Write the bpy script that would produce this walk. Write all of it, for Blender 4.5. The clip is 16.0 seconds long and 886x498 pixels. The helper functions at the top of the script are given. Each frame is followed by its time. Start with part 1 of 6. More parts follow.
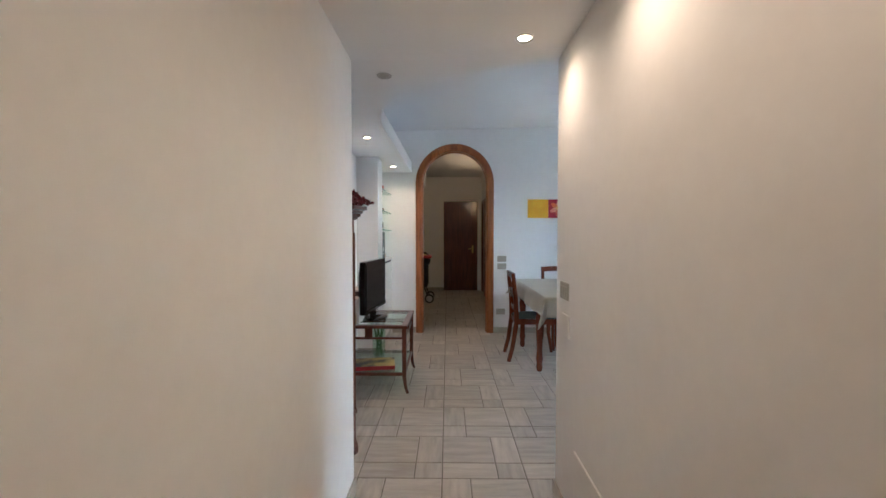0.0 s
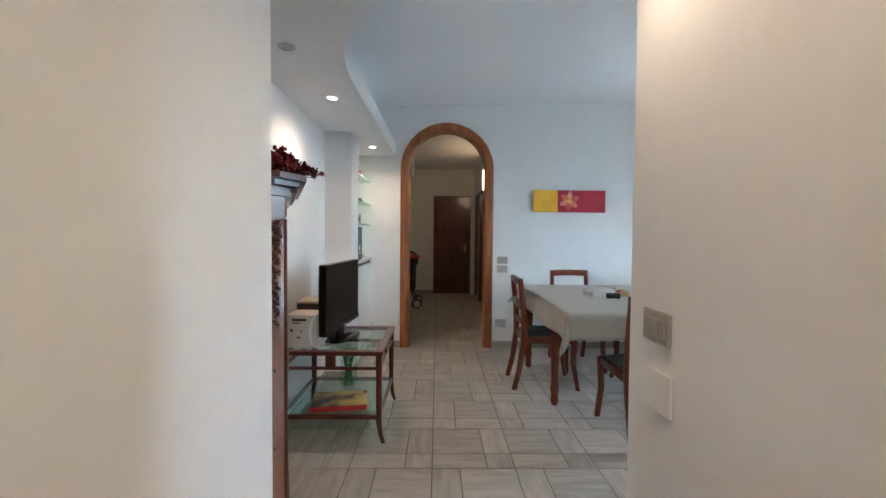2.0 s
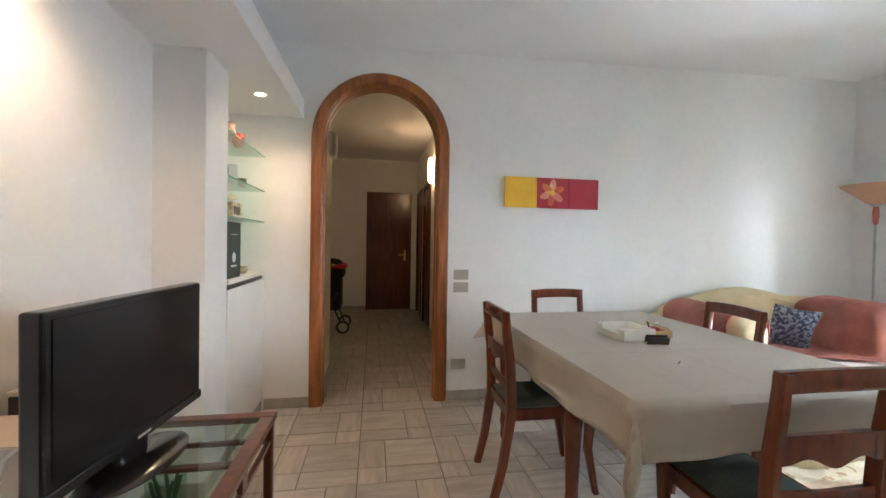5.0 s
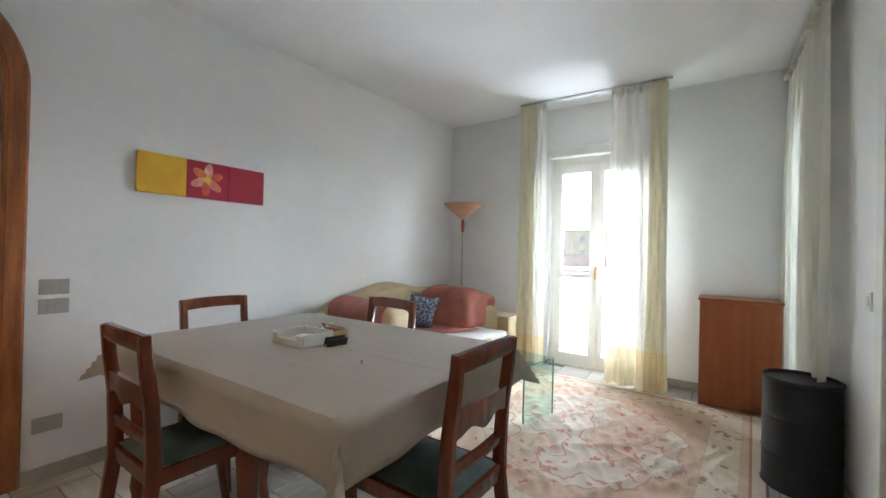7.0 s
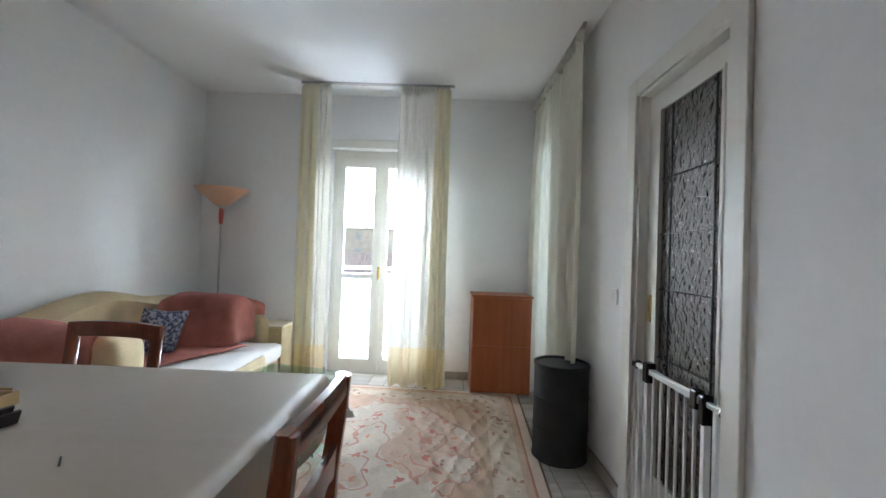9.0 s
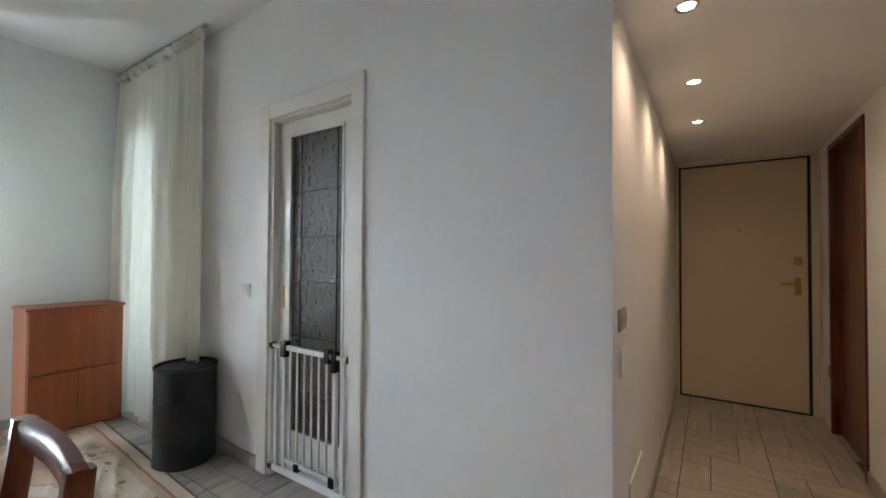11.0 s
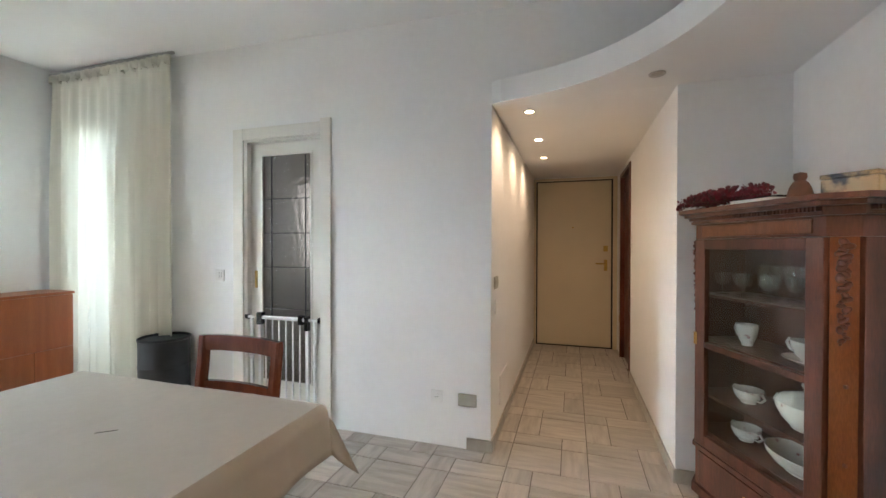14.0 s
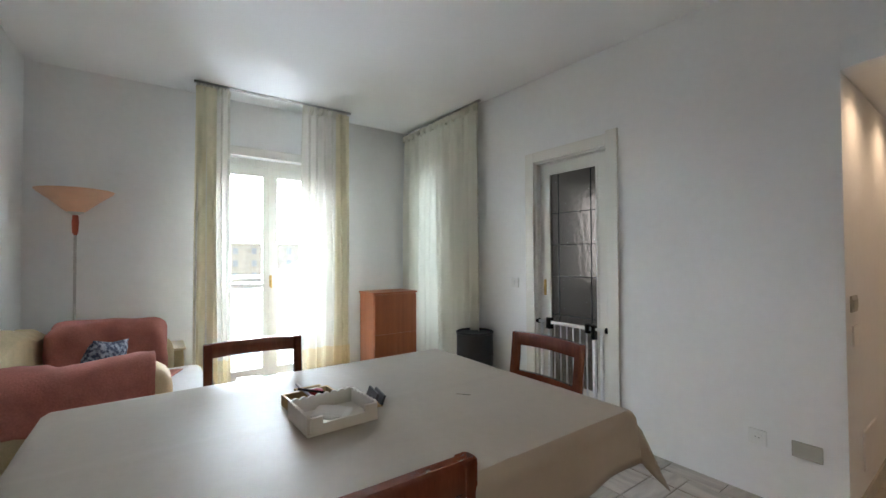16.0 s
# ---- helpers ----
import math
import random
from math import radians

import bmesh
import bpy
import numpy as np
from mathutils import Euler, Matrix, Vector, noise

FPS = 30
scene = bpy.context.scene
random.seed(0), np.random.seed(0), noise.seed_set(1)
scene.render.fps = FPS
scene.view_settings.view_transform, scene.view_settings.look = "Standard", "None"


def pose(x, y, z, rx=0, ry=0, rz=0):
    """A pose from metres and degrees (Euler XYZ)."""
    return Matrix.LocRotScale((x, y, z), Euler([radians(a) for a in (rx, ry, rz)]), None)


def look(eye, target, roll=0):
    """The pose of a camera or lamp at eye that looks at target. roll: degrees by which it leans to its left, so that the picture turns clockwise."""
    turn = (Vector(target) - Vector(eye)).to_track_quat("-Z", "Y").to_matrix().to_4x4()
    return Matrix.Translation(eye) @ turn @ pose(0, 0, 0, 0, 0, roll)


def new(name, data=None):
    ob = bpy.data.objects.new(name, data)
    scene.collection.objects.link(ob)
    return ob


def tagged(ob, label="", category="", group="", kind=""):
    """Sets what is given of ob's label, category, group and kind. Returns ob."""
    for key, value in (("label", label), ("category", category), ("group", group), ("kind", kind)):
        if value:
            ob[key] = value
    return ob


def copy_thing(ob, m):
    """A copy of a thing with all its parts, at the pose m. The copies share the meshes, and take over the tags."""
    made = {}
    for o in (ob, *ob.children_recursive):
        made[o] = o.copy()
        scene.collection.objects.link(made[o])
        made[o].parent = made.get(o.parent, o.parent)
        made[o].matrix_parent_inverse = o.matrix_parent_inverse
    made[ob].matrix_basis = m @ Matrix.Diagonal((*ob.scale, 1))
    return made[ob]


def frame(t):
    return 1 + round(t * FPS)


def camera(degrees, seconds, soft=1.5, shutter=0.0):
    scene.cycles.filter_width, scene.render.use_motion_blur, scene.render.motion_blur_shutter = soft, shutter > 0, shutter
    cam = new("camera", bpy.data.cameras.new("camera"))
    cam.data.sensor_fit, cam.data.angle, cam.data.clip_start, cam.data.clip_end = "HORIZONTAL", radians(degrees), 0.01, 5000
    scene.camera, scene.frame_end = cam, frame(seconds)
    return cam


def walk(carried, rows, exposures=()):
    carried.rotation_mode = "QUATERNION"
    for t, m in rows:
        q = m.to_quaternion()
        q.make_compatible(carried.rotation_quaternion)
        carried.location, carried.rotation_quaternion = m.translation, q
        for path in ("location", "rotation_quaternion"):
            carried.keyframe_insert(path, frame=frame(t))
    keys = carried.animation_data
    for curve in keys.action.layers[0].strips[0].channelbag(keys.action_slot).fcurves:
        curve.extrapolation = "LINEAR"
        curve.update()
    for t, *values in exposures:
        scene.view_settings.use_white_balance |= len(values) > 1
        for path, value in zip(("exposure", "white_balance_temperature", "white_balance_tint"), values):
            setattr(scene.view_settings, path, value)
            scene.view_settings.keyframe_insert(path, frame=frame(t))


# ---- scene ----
cam = camera(94.9, 16.0)
PATH = [
    (0, (1.064, 0.72, 1.279), (1.041, 2.719, 1.22), 0.0),
    (0.5, (1.045, 0.894, 1.289), (1.038, 2.893, 1.239), -0.2),
    (1, (1.075, 1.128, 1.269), (1.074, 3.127, 1.219), 0),
    (1.5, (1.075, 1.327, 1.266), (1.084, 3.326, 1.218), 0.2),
    (2, (1.054, 1.583, 1.252), (1.082, 3.582, 1.189), 0.5),
    (2.5, (1.049, 1.854, 1.238), (1.095, 3.852, 1.167), 0.7),
    (3, (1.081, 2.163, 1.232), (1.147, 4.162, 1.185), 1.1),
    (5.5, (1.104, 3.127, 1.242), (1.685, 5.041, 1.216), 0.7),
    (6, (1.085, 3.226, 1.237), (2.112, 4.943, 1.218), 0.7),
    (6.5, (1.115, 3.268, 1.229), (2.516, 4.696, 1.218), 1.1),
    (7, (1.155, 3.28, 1.216), (2.814, 4.397, 1.229), 1.3),
    (7.5, (1.144, 3.25, 1.23), (2.955, 4.097, 1.233), 1.5),
    (8, (1.205, 3.322, 1.21), (3.105, 3.944, 1.219), 2.0),
    (8.5, (1.345, 3.455, 1.222), (3.314, 3.807, 1.232), 1.9),
    (9, (1.465, 3.640, 1.232), (3.465, 3.660, 1.262), 2.0),
    (9.5, (1.483, 3.818, 1.245), (3.415, 3.302, 1.262), 1.3),
    (10, (1.446, 3.895, 1.248), (3.171, 2.883, 1.280), 1.8),
    (12.3, (1.142, 4.663, 1.272), (1.63, 2.724, 1.268), -0.4),
    (12.5, (1.118, 4.748, 1.275), (1.574, 2.801, 1.273), 0.1),
    (13, (1.132, 4.918, 1.276), (1.498, 2.952, 1.265), 0.2),
    (13.5, (1.147, 5.096, 1.269), (1.554, 3.138, 1.249), 0.2),
    (14, (1.129, 5.171, 1.275), (1.734, 3.265, 1.256), 0.1),
    (14.5, (1.103, 5.216, 1.282), (2.01, 3.434, 1.28), -0.0),
    (15, (1.105, 5.252, 1.276), (2.319, 3.663, 1.294), -0.1),
    (15.5, (1.128, 5.285, 1.285), (2.592, 3.922, 1.311), -0.4),
    (16, (1.154, 5.33, 1.273), (2.778, 4.163, 1.31), -0.3),
]
# ---- body ----
EXPOSURES = [(0, 2.15, 5250, 8), (1.5, 2.15, 5150, 5), (3, 2.35, 5600, 6), (5.5, 2.3, 6050, 10), (7, 1.85, 5950, 10), (8.5, 1.6, 5800, 10), (10, 1.3, 5750, 10), (12.5, 2.55, 5800, 8), (13.5, 2.5, 5800, 8), (14.5, 2.2, 6050, 10), (16, 1.65, 5950, 10)]
walk(cam, [(t, look(eye, target, roll)) for t, eye, target, roll in PATH], EXPOSURES)

# ---- world, sun, window light ----
world = bpy.data.worlds.new("sky")
scene.world = world
world.use_nodes = True
wn = world.node_tree.nodes
sky = wn.new("ShaderNodeTexSky")
sky.sky_type = "NISHITA"
sky.sun_disc = False
sky.sun_elevation, sky.sun_rotation = radians(43), radians(245)
sky.dust_density = 1.2
wn["Background"].inputs["Strength"].default_value = 0.08
world.node_tree.links.new(sky.outputs[0], wn["Background"].inputs["Color"])


def lamp(name, kind, energy, color, m, size=0.1, size_y=None, spot=None, blend=0.5):
    d = bpy.data.lights.new(name, kind)
    d.energy, d.color = energy, color
    if kind == "AREA":
        d.size = size
        if size_y:
            d.shape, d.size_y = "RECTANGLE", size_y
    elif kind == "SUN":
        d.angle = size
    else:
        d.shadow_soft_size = size
    if spot:
        d.spot_size, d.spot_blend = radians(spot), blend
    o = new(name, d)
    o.matrix_world = m
    return o


SKYC = (0.86, 0.92, 1.0)
lamp("sun", "SUN", 0.5, (1.0, 0.95, 0.88), look((-25, -10, 30), (5, 4, 0)), radians(15))
# added unseen area lamps: the sky above the balcony, daylight thrown up by the balcony floor, the curtained window and
# the kitchen
lamp("sky_light_balcony", "AREA", 130, SKYC, look((6.55, 4.33, 2.95), (2.0, 4.4, 1.0)), 2.6, 0.9)
lamp("floor_bounce_fill", "AREA", 52, SKYC, look((6.25, 4.33, -0.005), (3.6, 4.4, 2.7)), 1.3, 0.5)
lamp("sky_light_window", "AREA", 1.3, (0.78, 0.95, 1.0), look((5.03, 2.60, 1.3), (4.9, 5.0, 1.3)), 0.42, 1.8)
lamp("kitchen_fill_light", "AREA", 0.9, (1.0, 0.97, 0.93), look((3.9, 0.75, 1.5), (2.6, 2.6, 1.2)), 1.0, 1.0)
WARM = (1.0, 0.66, 0.40)


# ---- materials ----
def mat(name, color, rough=0.6, metal=0.0, var=0.08, scale=6.0, bump=0.0, bscale=60.0, stretch=(1, 1, 1), color2=None, spread=(0.35, 0.65),
        fine=0.0, rand=0.0, coat=0.0, spec=0.5, objspace=True, island=0.0, wear=0.0):
    m = bpy.data.materials.new(name)
    m.use_nodes = True
    nt = m.node_tree
    n, L = nt.nodes, nt.links
    b = n["Principled BSDF"]
    b.inputs["Roughness"].default_value = rough
    b.inputs["Metallic"].default_value = metal
    b.inputs["Coat Weight"].default_value = coat
    b.inputs["Coat Roughness"].default_value = 0.12
    b.inputs["Specular IOR Level"].default_value = spec
    tc = n.new("ShaderNodeTexCoord")
    mp = n.new("ShaderNodeMapping")
    mp.inputs["Scale"].default_value = stretch
    L.new(tc.outputs["Object"], mp.inputs[0])
    no = n.new("ShaderNodeTexNoise")
    no.inputs["Scale"].default_value = scale
    no.inputs["Detail"].default_value = 6
    vec = mp.outputs[0]
    if rand:
        oi = n.new("ShaderNodeObjectInfo")
        ad = n.new("ShaderNodeVectorMath")
        sc = n.new("ShaderNodeVectorMath")
        sc.operation = "SCALE"
        L.new(oi.outputs["Random"], sc.inputs[0])
        sc.inputs["Scale"].default_value = 37.0
        L.new(mp.outputs[0], ad.inputs[0])
        L.new(sc.outputs[0], ad.inputs[1])
        vec = ad.outputs[0]
    L.new(vec, no.inputs["Vector"])
    rp = n.new("ShaderNodeValToRGB")
    c2 = color2 or tuple(max(0.0, c * (1 - 2.5 * var)) for c in color)
    rp.color_ramp.elements[0].position, rp.color_ramp.elements[1].position = spread
    rp.color_ramp.elements[0].color = (*c2, 1)
    rp.color_ramp.elements[1].color = (*color, 1)
    L.new(no.outputs[0], rp.inputs[0])
    out = rp.outputs[0]
    if fine:
        f = n.new("ShaderNodeTexNoise")
        f.inputs["Scale"].default_value = scale * 14
        f.inputs["Detail"].default_value = 3
        L.new(vec, f.inputs["Vector"])
        mr = n.new("ShaderNodeMapRange")
        mr.inputs[1].default_value, mr.inputs[2].default_value = 0.3, 0.7
        mr.inputs[3].default_value, mr.inputs[4].default_value = 1 - fine, 1 + fine
        L.new(f.outputs[0], mr.inputs[0])
        mx = n.new("ShaderNodeMix")
        mx.data_type, mx.blend_type = "RGBA", "MULTIPLY"
        mx.inputs[0].default_value = 1
        L.new(out, mx.inputs[6])
        L.new(mr.outputs[0], mx.inputs[7])
        out = mx.outputs[2]
    if rand or island:
        src = n.new("ShaderNodeObjectInfo").outputs["Random"] if rand else n.new("ShaderNodeNewGeometry").outputs["Random Per Island"]
        mr = n.new("ShaderNodeMapRange")
        k = rand or island
        mr.inputs[3].default_value, mr.inputs[4].default_value = 1 - k, 1 + k
        L.new(src, mr.inputs[0])
        mx = n.new("ShaderNodeMix")
        mx.data_type, mx.blend_type = "RGBA", "MULTIPLY"
        mx.inputs[0].default_value = 1
        L.new(out, mx.inputs[6])
        L.new(mr.outputs[0], mx.inputs[7])
        out = mx.outputs[2]
    L.new(out, b.inputs["Base Color"])
    if wear:
        w = n.new("ShaderNodeMapRange")
        w.inputs[3].default_value, w.inputs[4].default_value = max(0.02, rough - wear), min(1, rough + wear)
        L.new(no.outputs[0], w.inputs[0])
        L.new(w.outputs[0], b.inputs["Roughness"])
    if bump:
        bn = n.new("ShaderNodeTexNoise")
        bn.inputs["Scale"].default_value = bscale
        bn.inputs["Detail"].default_value = 4
        L.new(vec, bn.inputs["Vector"])
        bp = n.new("ShaderNodeBump")
        bp.inputs["Strength"].default_value = bump
        bp.inputs["Distance"].default_value = 0.01
        L.new(bn.outputs[0], bp.inputs["Height"])
        L.new(bp.outputs[0], b.inputs["Normal"])
    return m


def glow(name, color, strength):
    m = bpy.data.materials.new(name)
    m.use_nodes = True
    b = m.node_tree.nodes["Principled BSDF"]
    b.inputs["Base Color"].default_value = (*color, 1)
    b.inputs["Emission Color"].default_value = (*color, 1)
    b.inputs["Emission Strength"].default_value = strength
    return m


def glass(name, tint=(0.95, 0.98, 0.97), rough=0.0, bump=0.0, bscale=40.0, ior=1.45, thin=0.0, low=0.035):
    """Glass: clear panes are a mix of see-through and mirror gloss; thick things refract."""
    m = bpy.data.materials.new(name)
    m.use_nodes = True
    nt = m.node_tree
    n, L = nt.nodes, nt.links
    if thin:
        o = n["Material Output"]
        n.remove(n["Principled BSDF"])
        tr = n.new("ShaderNodeBsdfTransparent")
        tr.inputs[0].default_value = (*tint, 1)
        gl = n.new("ShaderNodeBsdfGlossy")
        gl.inputs["Roughness"].default_value = rough
        lw = n.new("ShaderNodeLayerWeight")
        lw.inputs[0].default_value = 0.5
        pw = n.new("ShaderNodeMath")
        pw.operation = "POWER"
        L.new(lw.outputs["Facing"], pw.inputs[0])
        pw.inputs[1].default_value = 4.0
        fr = n.new("ShaderNodeMapRange")
        fr.inputs[3].default_value, fr.inputs[4].default_value = low, 0.75
        L.new(pw.outputs[0], fr.inputs[0])
        mx = n.new("ShaderNodeMixShader")
        L.new(fr.outputs[0], mx.inputs[0])
        L.new(tr.outputs[0], mx.inputs[1])
        L.new(gl.outputs[0], mx.inputs[2])
        L.new(mx.outputs[0], o.inputs[0])
        tgt = gl
    else:
        tgt = n["Principled BSDF"]
        tgt.inputs["Base Color"].default_value = (*tint, 1)
        tgt.inputs["Transmission Weight"].default_value = 1
        tgt.inputs["Roughness"].default_value = rough
        tgt.inputs["IOR"].default_value = ior
    if bump:
        tc = n.new("ShaderNodeTexCoord")
        bn = n.new("ShaderNodeTexNoise")
        bn.inputs["Scale"].default_value = bscale
        bn.inputs["Detail"].default_value = 1.5
        L.new(tc.outputs["Object"], bn.inputs["Vector"])
        bp = n.new("ShaderNodeBump")
        bp.inputs["Strength"].default_value = bump
        bp.inputs["Distance"].default_value = 0.03
        L.new(bn.outputs[0], bp.inputs["Height"])
        L.new(bp.outputs[0], tgt.inputs["Normal"])
    return m


def cloth(name, color, through_light, bands=None):
    """Thin woven fabric that lets light through; bands: (height, colour below it)."""
    m = bpy.data.materials.new(name)
    m.use_nodes = True
    nt = m.node_tree
    n, L = nt.nodes, nt.links
    n.remove(n["Principled BSDF"])
    df, tl = n.new("ShaderNodeBsdfDiffuse"), n.new("ShaderNodeBsdfTranslucent")
    tp = n.new("ShaderNodeBsdfTransparent")
    mx, mx2 = n.new("ShaderNodeMixShader"), n.new("ShaderNodeMixShader")
    mx.inputs[0].default_value = through_light
    mx2.inputs[0].default_value = 0.008
    tc = n.new("ShaderNodeTexCoord")
    wv = n.new("ShaderNodeTexNoise")
    wv.inputs["Scale"].default_value = 300
    L.new(tc.outputs["Object"], wv.inputs["Vector"])
    rp = n.new("ShaderNodeValToRGB")
    rp.color_ramp.elements[0].color = (*[c * 0.9 for c in color], 1)
    rp.color_ramp.elements[1].color = (*color, 1)
    L.new(wv.outputs[0], rp.inputs[0])
    out = rp.outputs[0]
    if bands:
        sp = n.new("ShaderNodeSeparateXYZ")
        L.new(tc.outputs["Object"], sp.inputs[0])
        lt = n.new("ShaderNodeMath")
        lt.operation = "LESS_THAN"
        L.new(sp.outputs[2], lt.inputs[0])
        lt.inputs[1].default_value = bands[0]
        mc = n.new("ShaderNodeMix")
        mc.data_type = "RGBA"
        L.new(lt.outputs[0], mc.inputs[0])
        L.new(out, mc.inputs[6])
        mc.inputs[7].default_value = (*bands[1], 1)
        out = mc.outputs[2]
    for s in (df, tl):
        L.new(out, s.inputs[0])
    L.new(df.outputs[0], mx.inputs[1])
    L.new(tl.outputs[0], mx.inputs[2])
    L.new(mx.outputs[0], mx2.inputs[1])
    L.new(tp.outputs[0], mx2.inputs[2])
    L.new(mx2.outputs[0], n["Material Output"].inputs[0])
    return m


PLASTER = mat("white wall paint", (0.85, 0.85, 0.84), 0.85, var=0.015, scale=1.5, bump=0.05, bscale=45, fine=0.012)
CEIL = mat("white ceiling paint", (0.85, 0.85, 0.84), 0.9, var=0.012, scale=1.2, bump=0.08, bscale=60)
TILE = mat("streaked ceramic tile", (0.50, 0.46, 0.40), 0.34, scale=3.0, stretch=(9, 1.4, 1), color2=(0.33, 0.30, 0.255), spread=(0.3, 0.7), rand=0.13, bump=0.05, bscale=25, fine=0.05, wear=0.08)
TILE_ACROSS = mat("streaked ceramic tile across", (0.50, 0.46, 0.40), 0.34, scale=3.0, stretch=(1.4, 9, 1), color2=(0.33, 0.30, 0.255), spread=(0.3, 0.7), rand=0.13, bump=0.05, bscale=25, fine=0.05, wear=0.08)
TILE_REST = mat("streaked ceramic tile far", (0.50, 0.46, 0.40), 0.34, scale=3.0, stretch=(9, 1.4, 1), color2=(0.33, 0.30, 0.255), spread=(0.3, 0.7), island=0.13, bump=0.05, bscale=25, fine=0.05, wear=0.08)
GROUT = mat("dark grout", (0.14, 0.12, 0.10), 0.9, var=0.1, scale=20, bump=0.2, bscale=200)
SKIRT = mat("grey-beige skirting tile", (0.42, 0.39, 0.33), 0.4, var=0.08, scale=4, stretch=(3, 3, 1), fine=0.04)
ARCHWOOD = mat("orange-brown oak", (0.42, 0.142, 0.042), 0.36, scale=4, stretch=(6, 6, 0.6), color2=(0.22, 0.075, 0.025), fine=0.15, bump=0.05, bscale=80, coat=0.15)
REDWOOD = mat("dark red mahogany", (0.15, 0.034, 0.016), 0.28, scale=4, stretch=(6, 6, 0.6), color2=(0.07, 0.015, 0.008), fine=0.15, bump=0.04, bscale=80, coat=0.3)
CHAIRWOOD = mat("red-brown varnished wood", (0.17, 0.042, 0.018), 0.26, scale=5, stretch=(5, 5, 0.8), color2=(0.115, 0.028, 0.013), fine=0.10, bump=0.03, bscale=90, coat=0.35)
VITWOOD = mat("old walnut veneer", (0.130, 0.043, 0.024), 0.30, scale=3, stretch=(4, 4, 0.7), color2=(0.052, 0.018, 0.011), fine=0.2, bump=0.05, bscale=60, coat=0.25)
VITGOLD = mat("honey walnut veneer", (0.20, 0.072, 0.026), 0.3, scale=5, stretch=(4, 4, 0.7), color2=(0.16, 0.05, 0.016), fine=0.2, coat=0.25)
ORANGE = mat("orange cherry laminate", (0.40, 0.125, 0.042), 0.4, scale=3, stretch=(6, 6, 0.5), color2=(0.33, 0.098, 0.033), fine=0.06)
CREAMDOOR = mat("cream door lacquer", (0.70, 0.60, 0.42), 0.45, var=0.02, scale=2, bump=0.03, bscale=40)
WHITEWOOD = mat("white lacquered wood", (0.78, 0.76, 0.70), 0.4, var=0.02, scale=3, bump=0.03, bscale=40, wear=0.05)
GREENSEAT = mat("grey-green velvet", (0.085, 0.125, 0.11), 0.85, var=0.12, scale=9, fine=0.15, bump=0.1, bscale=400)
OILCLOTH = mat("greige oilcloth", (0.43, 0.395, 0.33), 0.46, scale=2.2, color2=(0.39, 0.355, 0.295), fine=0.02, bump=0.10, bscale=9, wear=0.08, spec=0.35)
BLACKP = mat("black gloss plastic", (0.012, 0.012, 0.013), 0.18, var=0.1, scale=8)
SCREEN = mat("dark screen", (0.008, 0.008, 0.009), 0.22, var=0.1, scale=2)
BLACKM = mat("black painted metal", (0.018, 0.020, 0.026), 0.45, var=0.2, scale=7, bump=0.05, bscale=60)
METAL = mat("brushed metal", (0.55, 0.54, 0.52), 0.3, 1.0, var=0.06, scale=20)
BRASS = mat("brass", (0.62, 0.42, 0.14), 0.28, 1.0, var=0.08, scale=20)
PLATE = mat("beige switch plate", (0.42, 0.40, 0.35), 0.45, var=0.03, scale=10)
WHITEP = mat("white plastic", (0.80, 0.80, 0.78), 0.4, var=0.02, scale=10)
GATEW = mat("white gate enamel", (0.78, 0.78, 0.78), 0.35, var=0.02, scale=10)
CREAMF = mat("cream sofa fabric", (0.62, 0.50, 0.30), 0.9, var=0.05, scale=8, fine=0.06, bump=0.15, bscale=250)
WHITEF = mat("white cotton", (0.80, 0.79, 0.76), 0.9, var=0.03, scale=6, bump=0.12, bscale=30)
PINKF = mat("dusty pink blanket", (0.46, 0.17, 0.13), 0.95, var=0.08, scale=9, fine=0.1, bump=0.2, bscale=120)
BLUEF = mat("blue patterned cotton", (0.27, 0.30, 0.36), 0.9, scale=52, color2=(0.035, 0.045, 0.09), spread=(0.44, 0.60), bump=0.1, bscale=200)
SHADE = mat("peach frosted glass", (0.72, 0.42, 0.27), 0.5, var=0.05, scale=6)
CLEAR = glass("clear window glass", (0.97, 0.99, 0.98), thin=1)
CLEARG = glass("greenish sheet glass", (0.84, 0.95, 0.91), thin=1, ior=1.5)
THICK = glass("drinking glass", (0.93, 0.95, 0.95), rough=0.04, thin=1, low=0.17)
GEDGE = mat("green glass edge", (0.20, 0.42, 0.36), 0.15, var=0.05, scale=10)
HAMMER = glass("hammered door glass", (0.50, 0.45, 0.41), rough=0.2, bump=0.5, bscale=30, ior=1.3)
FROST = mat("frosted blue panel", (0.48, 0.58, 0.63), 0.5, var=0.04, scale=3)
CURT = cloth("cream voile", (0.88, 0.86, 0.79), 0.16, (0.37, (0.84, 0.75, 0.54)))
CURT_S = cloth("cream voile side", (0.86, 0.84, 0.74), 0.3)
CURT_Y = cloth("yellow voile stripe", (0.88, 0.82, 0.62), 0.40, (0.37, (0.84, 0.73, 0.48)))
PORC = mat("white porcelain", (0.78, 0.77, 0.74), 0.15, var=0.02, scale=5, coat=0.4)
PORCP = mat("floral porcelain", (0.78, 0.77, 0.74), 0.15, scale=24, color2=(0.40, 0.22, 0.22), spread=(0.30, 0.38), coat=0.4)
LEAFM = mat("dried dark red leaves", (0.22, 0.018, 0.03), 0.55, scale=12, color2=(0.09, 0.008, 0.014), island=0.4)
WINE = mat("dark interior wood", (0.13, 0.05, 0.028), 0.5, scale=3, color2=(0.08, 0.03, 0.018), fine=0.1)


